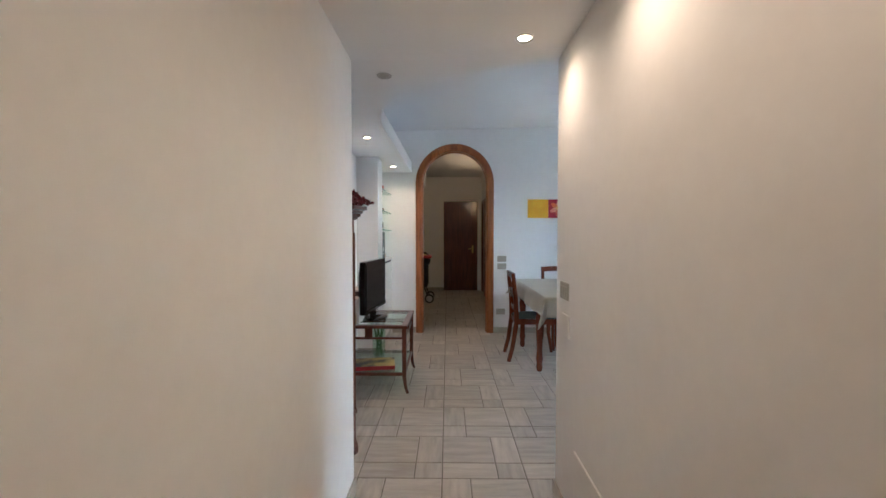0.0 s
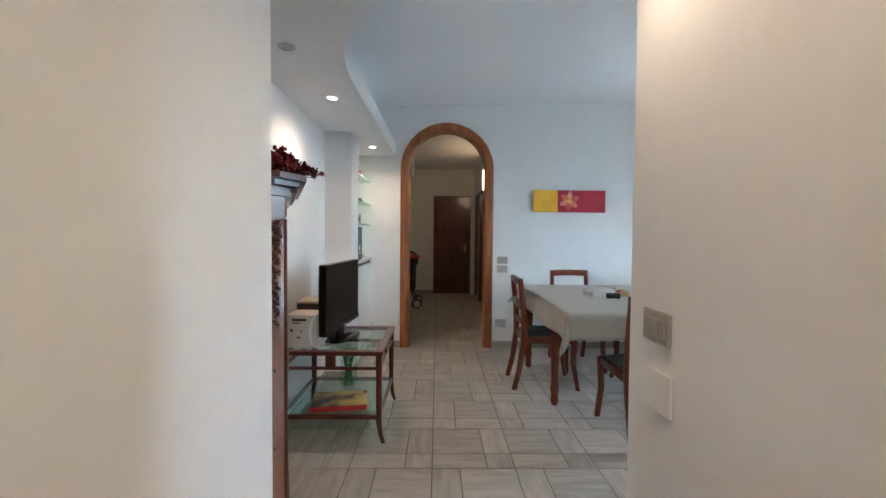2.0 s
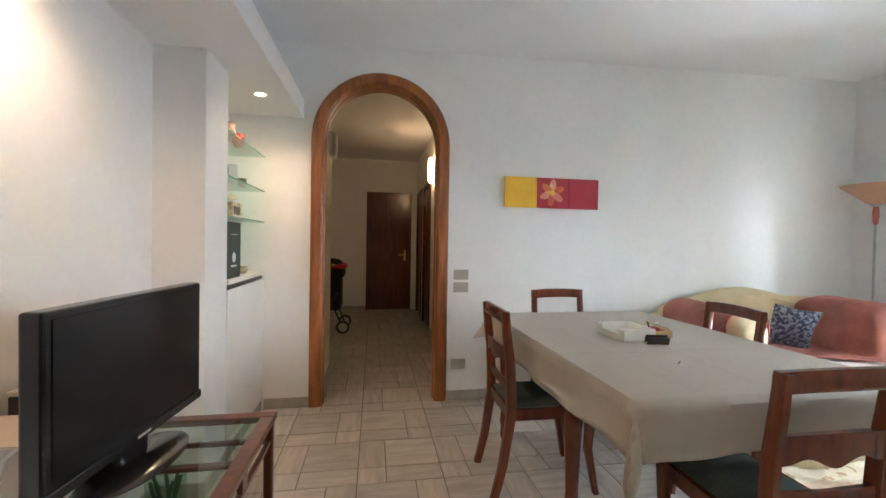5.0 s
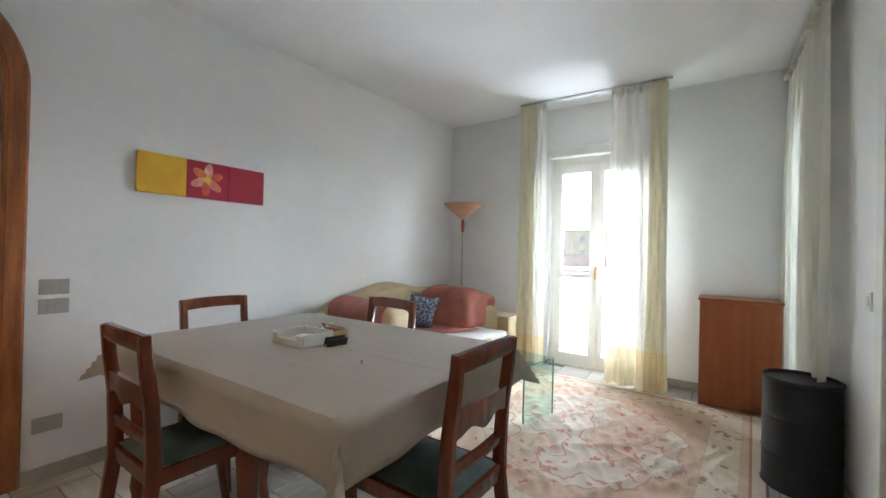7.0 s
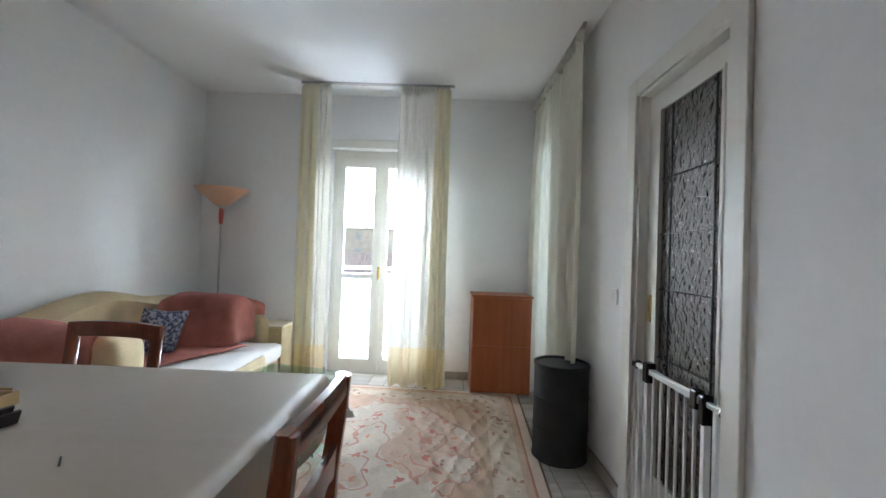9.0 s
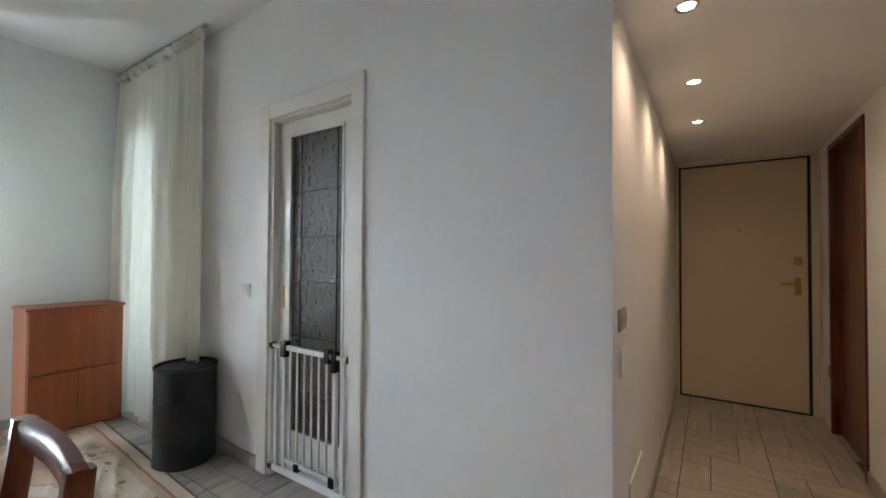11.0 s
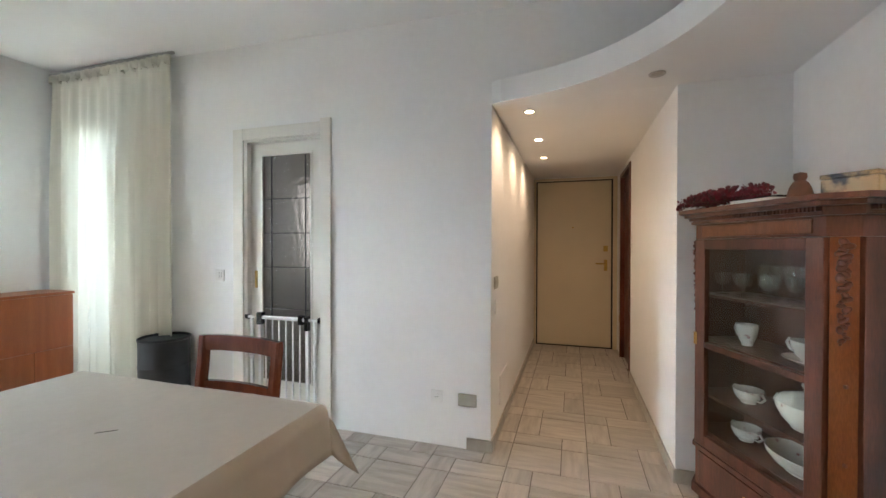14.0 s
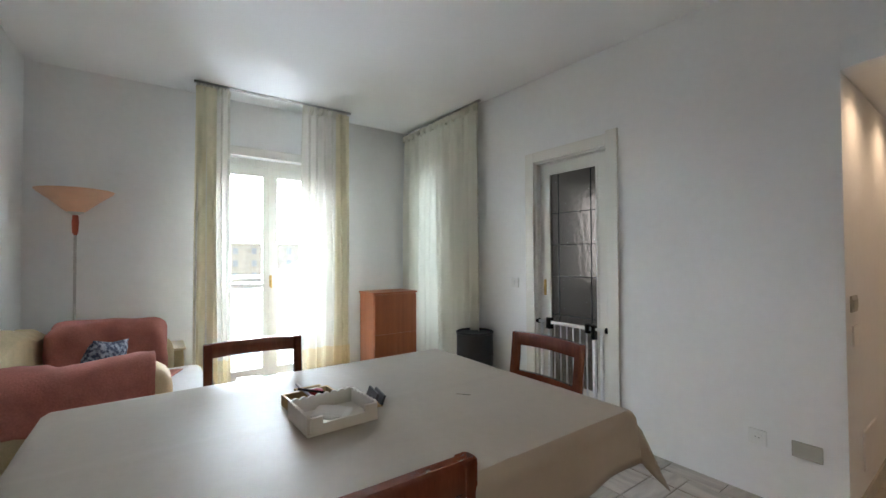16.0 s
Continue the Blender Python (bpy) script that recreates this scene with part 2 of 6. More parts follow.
# ---- building helpers ----
def bm_box(bm, x0, y0, z0, x1, y1, z1, bevel=0.0, m=None):
    r = bmesh.ops.create_cube(bm, size=1)
    vs = r["verts"]
    bmesh.ops.scale(bm, vec=(abs(x1 - x0), abs(y1 - y0), abs(z1 - z0)), verts=vs)
    bmesh.ops.translate(bm, vec=((x0 + x1) / 2, (y0 + y1) / 2, (z0 + z1) / 2), verts=vs)
    if m:
        bmesh.ops.transform(bm, matrix=m, verts=vs)
    if bevel:
        es = list({e for v in vs for e in v.link_edges})
        bmesh.ops.bevel(bm, geom=es, offset=bevel, segments=2, profile=0.5, affect="EDGES")
    return bm


def box(x0, y0, z0, x1, y1, z1, bevel=0.0, m=None):
    return bm_box(bmesh.new(), x0, y0, z0, x1, y1, z1, bevel, m)


def boxes(*bs, bevel=0.0):
    bm = bmesh.new()
    for b in bs:
        bm_box(bm, *b, bevel=bevel)
    return bm


def lathe(profile, seg=24, cx=0, cy=0, z=0):
    """profile: (radius, height) pairs turned about the z axis."""
    bm = bmesh.new()
    rings = []
    for r, h in profile:
        rings.append([bm.verts.new((cx + max(r, 1e-4) * math.cos(2 * math.pi * i / seg), cy + max(r, 1e-4) * math.sin(2 * math.pi * i / seg), z + h)) for i in range(seg)])
    for a, b in zip(rings, rings[1:]):
        for i in range(seg):
            bm.faces.new((a[i], a[(i + 1) % seg], b[(i + 1) % seg], b[i]))
    bmesh.ops.recalc_face_normals(bm, faces=bm.faces)
    return bm


def cyl(x0, y0, z0, x1, y1, z1, r, seg=12, r2=None):
    bm = bmesh.new()
    a, b = Vector((x0, y0, z0)), Vector((x1, y1, z1))
    d = b - a
    bmesh.ops.create_cone(bm, cap_ends=True, segments=seg, radius1=r, radius2=r if r2 is None else r2, depth=d.length,
                          matrix=Matrix.Translation((a + b) / 2) @ d.to_track_quat("Z", "Y").to_matrix().to_4x4())
    return bm


def sweep(points, half_w, half_d, side=(0, 1, 0)):
    """A bar of rectangular section along points; half_w (along side) and half_d may be lists."""
    bm = bmesh.new()
    n = len(points)
    P = [Vector(p) for p in points]
    S = Vector(side).normalized()
    rings = []
    for i, p in enumerate(P):
        t = (P[min(i + 1, n - 1)] - P[max(i - 1, 0)]).normalized()
        d = t.cross(S).normalized()
        w = half_w[i] if isinstance(half_w, (list, tuple)) else half_w
        k = half_d[i] if isinstance(half_d, (list, tuple)) else half_d
        c = 0.35
        ring = []
        for a, b in ((1, 1 - c), (1 - c, 1), (c - 1, 1), (-1, 1 - c), (-1, c - 1), (c - 1, -1), (1 - c, -1), (1, c - 1)):
            ring.append(bm.verts.new(p + S * w * a + d * k * b))
        rings.append(ring)
    for a, b in zip(rings, rings[1:]):
        for i in range(8):
            bm.faces.new((a[i], a[(i + 1) % 8], b[(i + 1) % 8], b[i]))
    bm.faces.new(rings[0])
    bm.faces.new(rings[-1])
    bmesh.ops.recalc_face_normals(bm, faces=bm.faces)
    return bm


def slab(outline, z0, z1):
    bm = bmesh.new()
    lo = [bm.verts.new((x, y, z0)) for x, y in outline]
    hi = [bm.verts.new((x, y, z1)) for x, y in outline]
    bm.faces.new(lo)
    bm.faces.new(hi)
    for i in range(len(lo)):
        j = (i + 1) % len(lo)
        bm.faces.new((lo[i], lo[j], hi[j], hi[i]))
    bmesh.ops.recalc_face_normals(bm, faces=bm.faces)
    return bm


def mesh_of(bm, name, material, smooth=False):
    me = bpy.data.meshes.new(name)
    bm.to_mesh(me)
    bm.free()
    me.materials.append(material)
    if smooth:
        me.shade_smooth()
        me.set_sharp_from_angle(angle=radians(40))
    return me


def part(name, bm, material, parent, label="", smooth=False):
    ob = new(name, mesh_of(bm, name, material, smooth))
    ob.parent = parent
    return tagged(ob, label)


def solid(name, bm, material, label="", category="", kind="", smooth=False, group=""):
    return tagged(new(name, mesh_of(bm, name, material, smooth)), label, category, group, kind)


def thing(name, label, category, m=None, group="", kind=""):
    ob = new(name)
    if m is not None:
        ob.matrix_world = m
    return tagged(ob, label, category, group, kind)


# ---- the setting ----
S, N, W, EAST, ZD = 2.715, 6.131, 0.085, 5.54, 2.135
CX0, CX1, CY0 = 0.595, 1.60, -0.21
HX1, HY = 1.87, 10.42


def zc(x):
    return 2.668 + 0.025 * x


TOP = 2.95
st = dict(kind="structure")
# south wall with the corridor mouth, kitchen door and curtained window
solid("wall_south", boxes((-0.1, S - 0.12, 0, CX0, S, ZD), (CX1, S - 0.12, 0, 2.80, S, TOP), (2.80, S - 0.12, 2.06, 3.47, S, TOP), (3.47, S - 0.12, 0, 4.78, S, TOP),
      (4.78, S - 0.12, 2.25, 5.28, S, TOP), (5.28, S - 0.12, 0, EAST, S, TOP), (-0.1, S - 0.12, ZD, CX1, S, TOP)), PLASTER, "white painted wall with the corridor mouth and kitchen door", "wall", **st)
solid("wall_east", boxes((EAST, S - 0.12, 0, EAST + 0.3, 3.84, TOP), (EAST, 3.84, 2.27, EAST + 0.3, 4.82, TOP), (EAST, 4.82, 0, EAST + 0.3, N + 0.14, TOP)), PLASTER, "white painted wall with the balcony door opening", "wall", **st)
solid("wall_west", boxes((W - 0.15, S, 0, W, 5.09, TOP), (W - 0.15, 5.38, 0, W - 0.015, N, TOP)), PLASTER, "white painted wall behind the television", "wall", **st)
solid("pillar", box(W - 0.15, 5.09, 0, 0.315, 5.38, ZD), PLASTER, "white plastered pillar beside the shelf niche", "pillar", **st)


def arch_wall():
    """The north wall with a round-headed opening."""
    y0, y1 = N, N + 0.14
    cx, r, zs = 1.157, 0.45, 1.99
    bm = bmesh.new()
    bm_box(bm, W - 0.15, y0, 0, cx - r, y1, TOP)
    bm_box(bm, cx + r, y0, 0, EAST, y1, TOP)
    pts = [(cx + r * math.cos(math.pi * i / 24), zs + r * math.sin(math.pi * i / 24)) for i in range(25)]
    for (xa, za), (xb, zb) in zip(pts, pts[1:]):
        q = [(xa, za), (xb, zb), (xb, TOP), (xa, TOP)]
        lo = [bm.verts.new((x, y0, z)) for x, z in q]
        hi = [bm.verts.new((x, y1, z)) for x, z in q]
        bm.faces.new(lo)
        bm.faces.new(hi)
        bm.faces.new((lo[0], lo[1], hi[1], hi[0]))
    bmesh.ops.recalc_face_normals(bm, faces=bm.faces)
    return bm


solid("wall_north", arch_wall(), PLASTER, "white painted wall with a round-headed opening", "wall", **st)


def arch_trim(r_in, r_out, y0, y1):
    cx, zs = 1.157, 1.99
    path = [(math.pi, 0.0)] + [(math.pi - math.pi * i / 32, None) for i in range(33)] + [(0.0, 0.0)]
    bm = bmesh.new()
    rings = []
    for a, z in path:
        c, s = math.cos(a), math.sin(a)
        zz = (lambda r: 0.0 if z is not None else zs + r * s)
        rings.append([bm.verts.new((cx + r * c, y, zz(r))) for r, y in ((r_in, y0 + 0.008), (r_in + 0.008, y0), (r_out - 0.012, y0), (r_out, y0 + 0.012), (r_out, y1), (r_in, y1))])
    for a, b in zip(rings, rings[1:]):
        for i in range(6):
            bm.faces.new((a[i], a[(i + 1) % 6], b[(i + 1) % 6], b[i]))
    bm.faces.new(rings[0])
    bm.faces.new(rings[-1])
    bmesh.ops.recalc_face_normals(bm, faces=bm.faces)
    return bm


arch = thing("arch_frame", "orange-brown wooden frame around the arched opening", "door frame", kind="structure")
part("casing", arch_trim(0.435, 0.517, N - 0.022, N), ARCHWOOD, arch, smooth=True)
part("lining", arch_trim(0.425, 0.449, N - 0.012, N + 0.15), ARCHWOOD, arch, smooth=True)
part("inner_bead", arch_trim(0.418, 0.436, N + 0.05, N + 0.085), ARCHWOOD, arch, smooth=True)

# corridor
solid("wall_corridor_east", box(CX1, CY0 - 0.1, 0, CX1 + 0.1, S - 0.12, ZD + 0.2), PLASTER, "white corridor wall", "wall", **st)
solid("wall_corridor_west", boxes((CX0 - 0.1, 0.92, 0, CX0, S - 0.12, ZD + 0.2), (CX0 - 0.1, CY0 - 0.1, 0, CX0, 0.10, ZD + 0.2), (CX0 - 0.1, 0.10, 2.08, CX0, 0.92, ZD + 0.2)), PLASTER, "white corridor wall with a doorway", "wall", **st)
solid("wall_corridor_end", boxes((CX0, CY0 - 0.1, 2.10, CX1, CY0, ZD + 0.2), (CX0, CY0 - 0.1, 0, 0.62, CY0, 2.10), (1.585, CY0 - 0.1, 0, CX1, CY0, 2.10)), PLASTER, "white corridor end wall round the entrance door", "wall", **st)


def dropped():
    """Outline of the lowered ceiling: corridor, then a curve along the west wall."""
    edge = [(CX1, S)]
    c0, c1, c2, c3 = (CX1, S + 0.02), (1.10, 2.79), (0.56, 3.08), (0.558, 3.95)
    for i in range(1, 25):
        t = i / 24
        edge.append(tuple((1 - t) ** 3 * a + 3 * (1 - t) ** 2 * t * b + 3 * (1 - t) * t * t * c + t ** 3 * d for a, b, c, d in zip(c0, c1, c2, c3)))
    return edge + [(0.585, N), (W - 0.015, N), (W - 0.015, S)]


solid("ceiling_dropped", slab(dropped(), ZD, ZD + 0.135), CEIL, "lowered white ceiling with a curved edge and spotlights", "ceiling", **st)
solid("ceiling_corridor", box(CX0 - 0.1, CY0 - 0.1, ZD, CX1 + 0.1, S - 0.12, ZD + 0.1), CEIL, "low white corridor ceiling with spotlights", "ceiling", **st)


def main_ceiling():
    bm = bmesh.new()
    x0, x1 = W - 0.15, EAST + 0.3
    vs = [bm.verts.new(p) for p in ((x0, S, zc(x0)), (x1, S, zc(x1)), (x1, N, zc(x1)), (x0, N, zc(x0)), (x0, S, 3.05), (x1, S, 3.05), (x1, N, 3.05), (x0, N, 3.05))]
    for f in ((0, 1, 2, 3), (4, 5, 6, 7), (0, 1, 5, 4), (1, 2, 6, 5), (2, 3, 7, 6), (3, 0, 4, 7)):
        bm.faces.new([vs[i] for i in f])
    bmesh.ops.recalc_face_normals(bm, faces=bm.faces)
    return bm


solid("ceiling_main", main_ceiling(), CEIL, "white painted living room ceiling", "ceiling", **st)
# hall behind the arch
solid("wall_hall_west", boxes((0.42, N + 0.14, 0, 0.56, 7.45, TOP), (-0.6, 7.31, 0, 0.42, 7.45, TOP), (-0.7, 7.45, 0, -0.6, HY, TOP)), PLASTER, "white hall wall", "wall", **st)
solid("wall_hall_east", boxes((HX1, N + 0.14, 0, HX1 + 0.12, 8.55, TOP), (HX1, 8.55, 2.1, HX1 + 0.12, 9.35, TOP), (HX1, 9.35, 0, HX1 + 0.12, 9.55, TOP), (HX1, 9.55, 2.1, HX1 + 0.12, 10.3, TOP), (HX1, 10.3, 0, HX1 + 0.12, HY, TOP)), PLASTER, "white hall wall with two doorways", "wall", **st)
solid("wall_hall_north", boxes((-0.6, HY, 0, 0.97, HY + 0.1, TOP), (1.77, HY, 0, HX1 + 0.12, HY + 0.1, TOP), (0.97, HY, 2.12, 1.77, HY + 0.1, TOP)), PLASTER, "white hall end wall", "wall", **st)
solid("ceiling_hall", box(-0.7, N + 0.14, 2.70, HX1 + 0.12, HY + 0.1, 2.8), CEIL, "white hall ceiling", "ceiling", **st)
# kitchen shell behind the glazed door
solid("wall_kitchen", boxes((1.72, 0.5, 0, 1.82, S - 0.12, TOP), (4.2, 0.5, 0, 4.3, S - 0.12, TOP), (1.82, 0.4, 0, 4.2, 0.5, TOP)), PLASTER, "plain kitchen walls behind the glazed door", "wall", **st)
solid("ceiling_kitchen", box(1.72, 0.4, 2.72, 4.3, S - 0.12, 2.8), CEIL, "plain white kitchen ceiling", "ceiling", **st)
# unseen plates added behind the doors to stop light leaking in
solid("leak_plate_entrance", box(CX0 - 0.1, CY0 - 0.14, 0, CX1 + 0.1, CY0 - 0.101, ZD + 0.2), PLASTER, "added plate stopping light leaks round the entrance door", "wall", **st)
solid("leak_plates_hall", boxes((-0.7, HY + 0.101, 0, HX1 + 0.3, HY + 0.14, TOP), (HX1 + 0.121, N + 0.14, 0, HX1 + 0.16, HY + 0.1, TOP)), PLASTER, "added plates stopping light leaks round the hall doors", "wall", **st)
# unseen blocker: keeps the backdrop's glow from striking the south curtain
solid("light_block_wall", box(5.62, 0.4, -0.2, 5.74, S - 0.121, TOP), PLASTER, "added wall keeping the backdrop's light off the curtained window", "wall", **st)
# unseen plate added to close the corridor doorway from behind
solid("backing_plate_corridor", box(CX0 - 0.16, CY0 - 0.1, 0, CX0 - 0.115, 1.2, ZD + 0.2), PLASTER, "added plate closing the corridor door from behind", "wall", **st)


# ---- doors and windows ----
def panel_door(name, x0, x1, y, z1, material, label, side, handle_x, m=None):
    d = thing(name, label, "door", m, kind="structure")
    part("leaf", box(x0, y - 0.02, 0.008, x1, y + 0.02, z1, 0.003), material, d)
    k = side * 0.022
    for a, b in ((0.12, 0.95), (1.05, z1 - 0.12)):
        part("panel", box(x0 + 0.11, y + min(0, k), a, x1 - 0.11, y + max(0, k) + side * 0.003, b, 0.002), material, d)
    h = part("door_handle", cyl(handle_x, y, 1.0, handle_x, y + side * 0.06, 1.0, 0.009), BRASS, d, "brass lever handle")
    part("lever", cyl(handle_x, y + side * 0.055, 1.0, handle_x + (0.11 if handle_x < (x0 + x1) / 2 else -0.11), y + side * 0.055, 1.0, 0.008), BRASS, h)
    part("backplate", box(handle_x - 0.018, y, 0.90, handle_x + 0.018, y + side * 0.026, 1.08, 0.003), BRASS, h)
    return d


entry = thing("door_entrance", "cream lacquered security entrance door, closed", "door", kind="structure")
part("leaf", box(0.672, CY0 - 0.05, 0.013, 1.555, CY0 - 0.005, 2.076, 0.004), CREAMDOOR, entry)
# solid black strips draw the dark shade line round the leaf
part("gap_shade", boxes((0.653, CY0 - 0.06, 0.0, 0.671, CY0 + 0.004, 2.089), (1.556, CY0 - 0.06, 0.0, 1.571, CY0 + 0.004, 2.089), (0.671, CY0 - 0.06, 2.077, 1.556, CY0 + 0.004, 2.089), (0.671, CY0 - 0.06, 0.0, 1.556, CY0 + 0.004, 0.012)), BLACKM, entry, "black strips standing for the shade round the leaf")
part("jamb", box(0.605, CY0, 0, 0.652, CY0 + 0.015, 2.12, 0.003), CREAMDOOR, entry)
part("jamb", box(1.572, CY0, 0, 1.597, CY0 + 0.015, 2.12, 0.003), CREAMDOOR, entry)
part("head", box(0.652, CY0, 2.09, 1.572, CY0 + 0.015, 2.12, 0.003), CREAMDOOR, entry)
eh = part("door_handle", box(0.715, CY0 - 0.005, 0.96, 0.755, CY0 + 0.008, 1.10, 0.004), BRASS, entry, "brass lever handle")
part("lever", cyl(0.735, CY0 + 0.05, 1.05, 0.855, CY0 + 0.05, 1.05, 0.009), BRASS, eh)
part("stem", cyl(0.735, CY0, 1.05, 0.735, CY0 + 0.055, 1.05, 0.009), BRASS, eh)
part("lock", box(0.71, CY0 - 0.005, 1.20, 0.76, CY0 + 0.010, 1.27, 0.004), BRASS, entry, "brass lock plate")
part("peephole", cyl(1.12, CY0 - 0.006, 1.50, 1.12, CY0 + 0.004, 1.50, 0.012), BRASS, entry)

side_door = thing("door_corridor", "dark red wooden door in the corridor, ajar", "door", kind="structure")
part("leaf", box(CX0 - 0.075, 0.14, 0.01, CX0 - 0.035, 0.88, 2.04, 0.003), REDWOOD, side_door)
part("jamb", box(CX0 - 0.11, 0.10, 0, CX0 + 0.012, 0.14, 2.08, 0.004), REDWOOD, side_door)
part("jamb", box(CX0 - 0.11, 0.88, 0, CX0 + 0.012, 0.92, 2.08, 0.004), REDWOOD, side_door)
part("head", box(CX0 - 0.11, 0.14, 2.04, CX0 + 0.012, 0.88, 2.08, 0.004), REDWOOD, side_door)

hd = panel_door("door_hall_end", 1.0, 1.74, HY + 0.02, 2.09, REDWOOD, "dark red wooden panelled door, closed, at the end of the hall", -1, 1.66)
part("jamb", box(0.97, HY - 0.012, 0, 1.0, HY + 0.06, 2.12, 0.004), REDWOOD, hd)
part("jamb", box(1.74, HY - 0.012, 0, 1.77, HY + 0.06, 2.12, 0.004), REDWOOD, hd)
part("head", box(1.0, HY - 0.012, 2.09, 1.74, HY + 0.06, 2.12, 0.004), REDWOOD, hd)
for ya, yb in ((8.55, 9.35), (9.55, 10.3)):
    d = thing("door_hall_side", "dark red wooden door, closed, in the hall wall", "door", kind="structure", group="hall side doors")
    part("leaf", box(HX1 + 0.02, ya + 0.05, 0.01, HX1 + 0.06, yb - 0.05, 2.05, 0.003), REDWOOD, d)
    part("jamb", box(HX1 - 0.015, ya, 0, HX1 + 0.1, ya + 0.05, 2.1, 0.004), REDWOOD, d)
    part("jamb", box(HX1 - 0.015, yb - 0.05, 0, HX1 + 0.1, yb, 2.1, 0.004), REDWOOD, d)
    part("head", box(HX1 - 0.015, ya + 0.05, 2.05, HX1 + 0.1, yb - 0.05, 2.1, 0.004), REDWOOD, d)

# open light-wood door folded against the hall wall next to the arch
ow = thing("door_hall_open", "light wooden door standing open against the hall wall", "door", kind="structure")
part("leaf", box(0.64, 6.42, 0.01, 0.68, 7.2, 2.05, 0.003), CREAMDOOR, ow)
part("door_handle", cyl(0.675, 7.12, 1.0, 0.73, 7.12, 1.0, 0.010), BRASS, ow)

# kitchen sliding door
kd = thing("door_kitchen", "white sliding door with a hammered leaded glass panel", "door", kind="structure")
part("casing", box(2.715, S, 0, 2.80, S + 0.022, 2.155, 0.004), WHITEWOOD, kd)
part("casing", box(3.47, S, 0, 3.56, S + 0.018, 2.135, 0.004), WHITEWOOD, kd)
part("casing", box(2.80, S, 2.05, 3.47, S + 0.018, 2.135, 0.004), WHITEWOOD, kd)
part("lining", boxes((3.445, S - 0.13, 0, 3.47, S, 2.06), (2.80, S - 0.13, 2.035, 3.445, S, 2.06), (2.80, S - 0.13, 0, 2.806, S, 2.035)), WHITEWOOD, kd)
GX0, GX1, GZ0, GZ1 = 2.91, 3.35, 0.262, 1.945
leaf = part("leaf", boxes((2.808, S - 0.085, 0.01, GX0, S - 0.045, 2.03), (GX1, S - 0.085, 0.01, 3.444, S - 0.045, 2.03), (GX0, S - 0.085, GZ1, GX1, S - 0.045, 2.03), (GX0, S - 0.085, 0.01, GX1, S - 0.045, GZ0)), WHITEWOOD, kd)
part("bead", boxes((GX0 - 0.004, S - 0.045, GZ0 - 0.004, GX0 + 0.01, S - 0.038, GZ1 + 0.004), (GX1 - 0.01, S - 0.045, GZ0 - 0.004, GX1 + 0.004, S - 0.038, GZ1 + 0.004), (GX0 + 0.01, S - 0.045, GZ1 - 0.01, GX1 - 0.01, S - 0.038, GZ1 + 0.004), (GX0 + 0.01, S - 0.045, GZ0 - 0.004, GX1 - 0.01, S - 0.038, GZ0 + 0.01)), WHITEWOOD, leaf)
part("glass_pane", box(GX0, S - 0.068, GZ0, GX1, S - 0.062, GZ1), HAMMER, leaf, "dark grey-brown hammered glass pane")
came = bmesh.new()
for xx in (2.975, 3.272):
    bm_box(came, xx - 0.003, S - 0.062, GZ0, xx + 0.003, S - 0.056, GZ1)
for zz in (1.617, 1.362, 1.11, 0.80):
    bm_box(came, GX0, S - 0.061, zz - 0.0025, GX1, S - 0.055, zz + 0.0025)
part("lead_came", came, BLACKM, leaf, "thin dark lead lines")
part("pull", box(3.39, S - 0.05, 0.95, 3.415, S - 0.040, 1.08, 0.004), BRASS, leaf, "brass recessed pull")

gate = thing("safety_gate", "white metal baby safety gate with black clamps across the kitchen door", "safety gate")
GY = S - 0.015
part("top_rail", box(2.915, GY - 0.012, 0.725, 3.352, GY + 0.012, 0.75, 0.003), GATEW, gate)
part("bottom_rail", box(2.83, GY - 0.012, 0.03, 3.44, GY + 0.012, 0.070, 0.003), GATEW, gate)
for xx in (2.868, 3.415):
    part("post", box(xx - 0.010, GY - 0.01, 0.070, xx + 0.010, GY + 0.01, 0.728, 0.003), GATEW, gate)
for xx in (2.928, 3.338):
    part("post", box(xx - 0.012, GY - 0.012, 0.070, xx + 0.012, GY + 0.012, 0.724, 0.003), GATEW, gate)
part("arm", box(3.352, GY - 0.009, 0.728, 3.445, GY + 0.009, 0.747, 0.002), GATEW, gate)
part("arm", box(2.835, GY - 0.009, 0.728, 2.915, GY + 0.009, 0.747, 0.002), GATEW, gate)
for i in range(6):
    xx = 2.992 + i * 0.0595
    part("bar", cyl(xx, GY, 0.12, xx, GY, 0.726, 0.0065, 8), GATEW, gate)
part("swing_rail", box(2.94, GY - 0.010, 0.10, 3.326, GY + 0.010, 0.122, 0.003), GATEW, gate)
for xx, zz in ((2.822, 0.738), (3.454, 0.738), (2.822, 0.050), (3.454, 0.050)):
    part("clamp", cyl(xx - 0.010, GY, zz, xx + 0.010, GY, zz, 0.022, 14), BLACKP, gate, "black rubber clamp")
    part("thread", cyl(xx + (0.010 if xx < 3 else -0.010), GY, zz, xx + (0.05 if xx < 3 else -0.05), GY, zz, 0.006, 10), METAL, gate)
part("latch", box(3.315, GY - 0.022, 0.685, 3.358, GY + 0.022, 0.775, 0.005), BLACKP, gate, "black plastic latch")
part("latch", box(2.962, GY - 0.02, 0.70, 2.998, GY + 0.02, 0.77, 0.005), BLACKP, gate, "black plastic latch")
part("latch", box(2.915, GY - 0.02, 0.66, 2.945, GY + 0.02, 0.765, 0.005), BLACKP, gate, "black plastic latch")
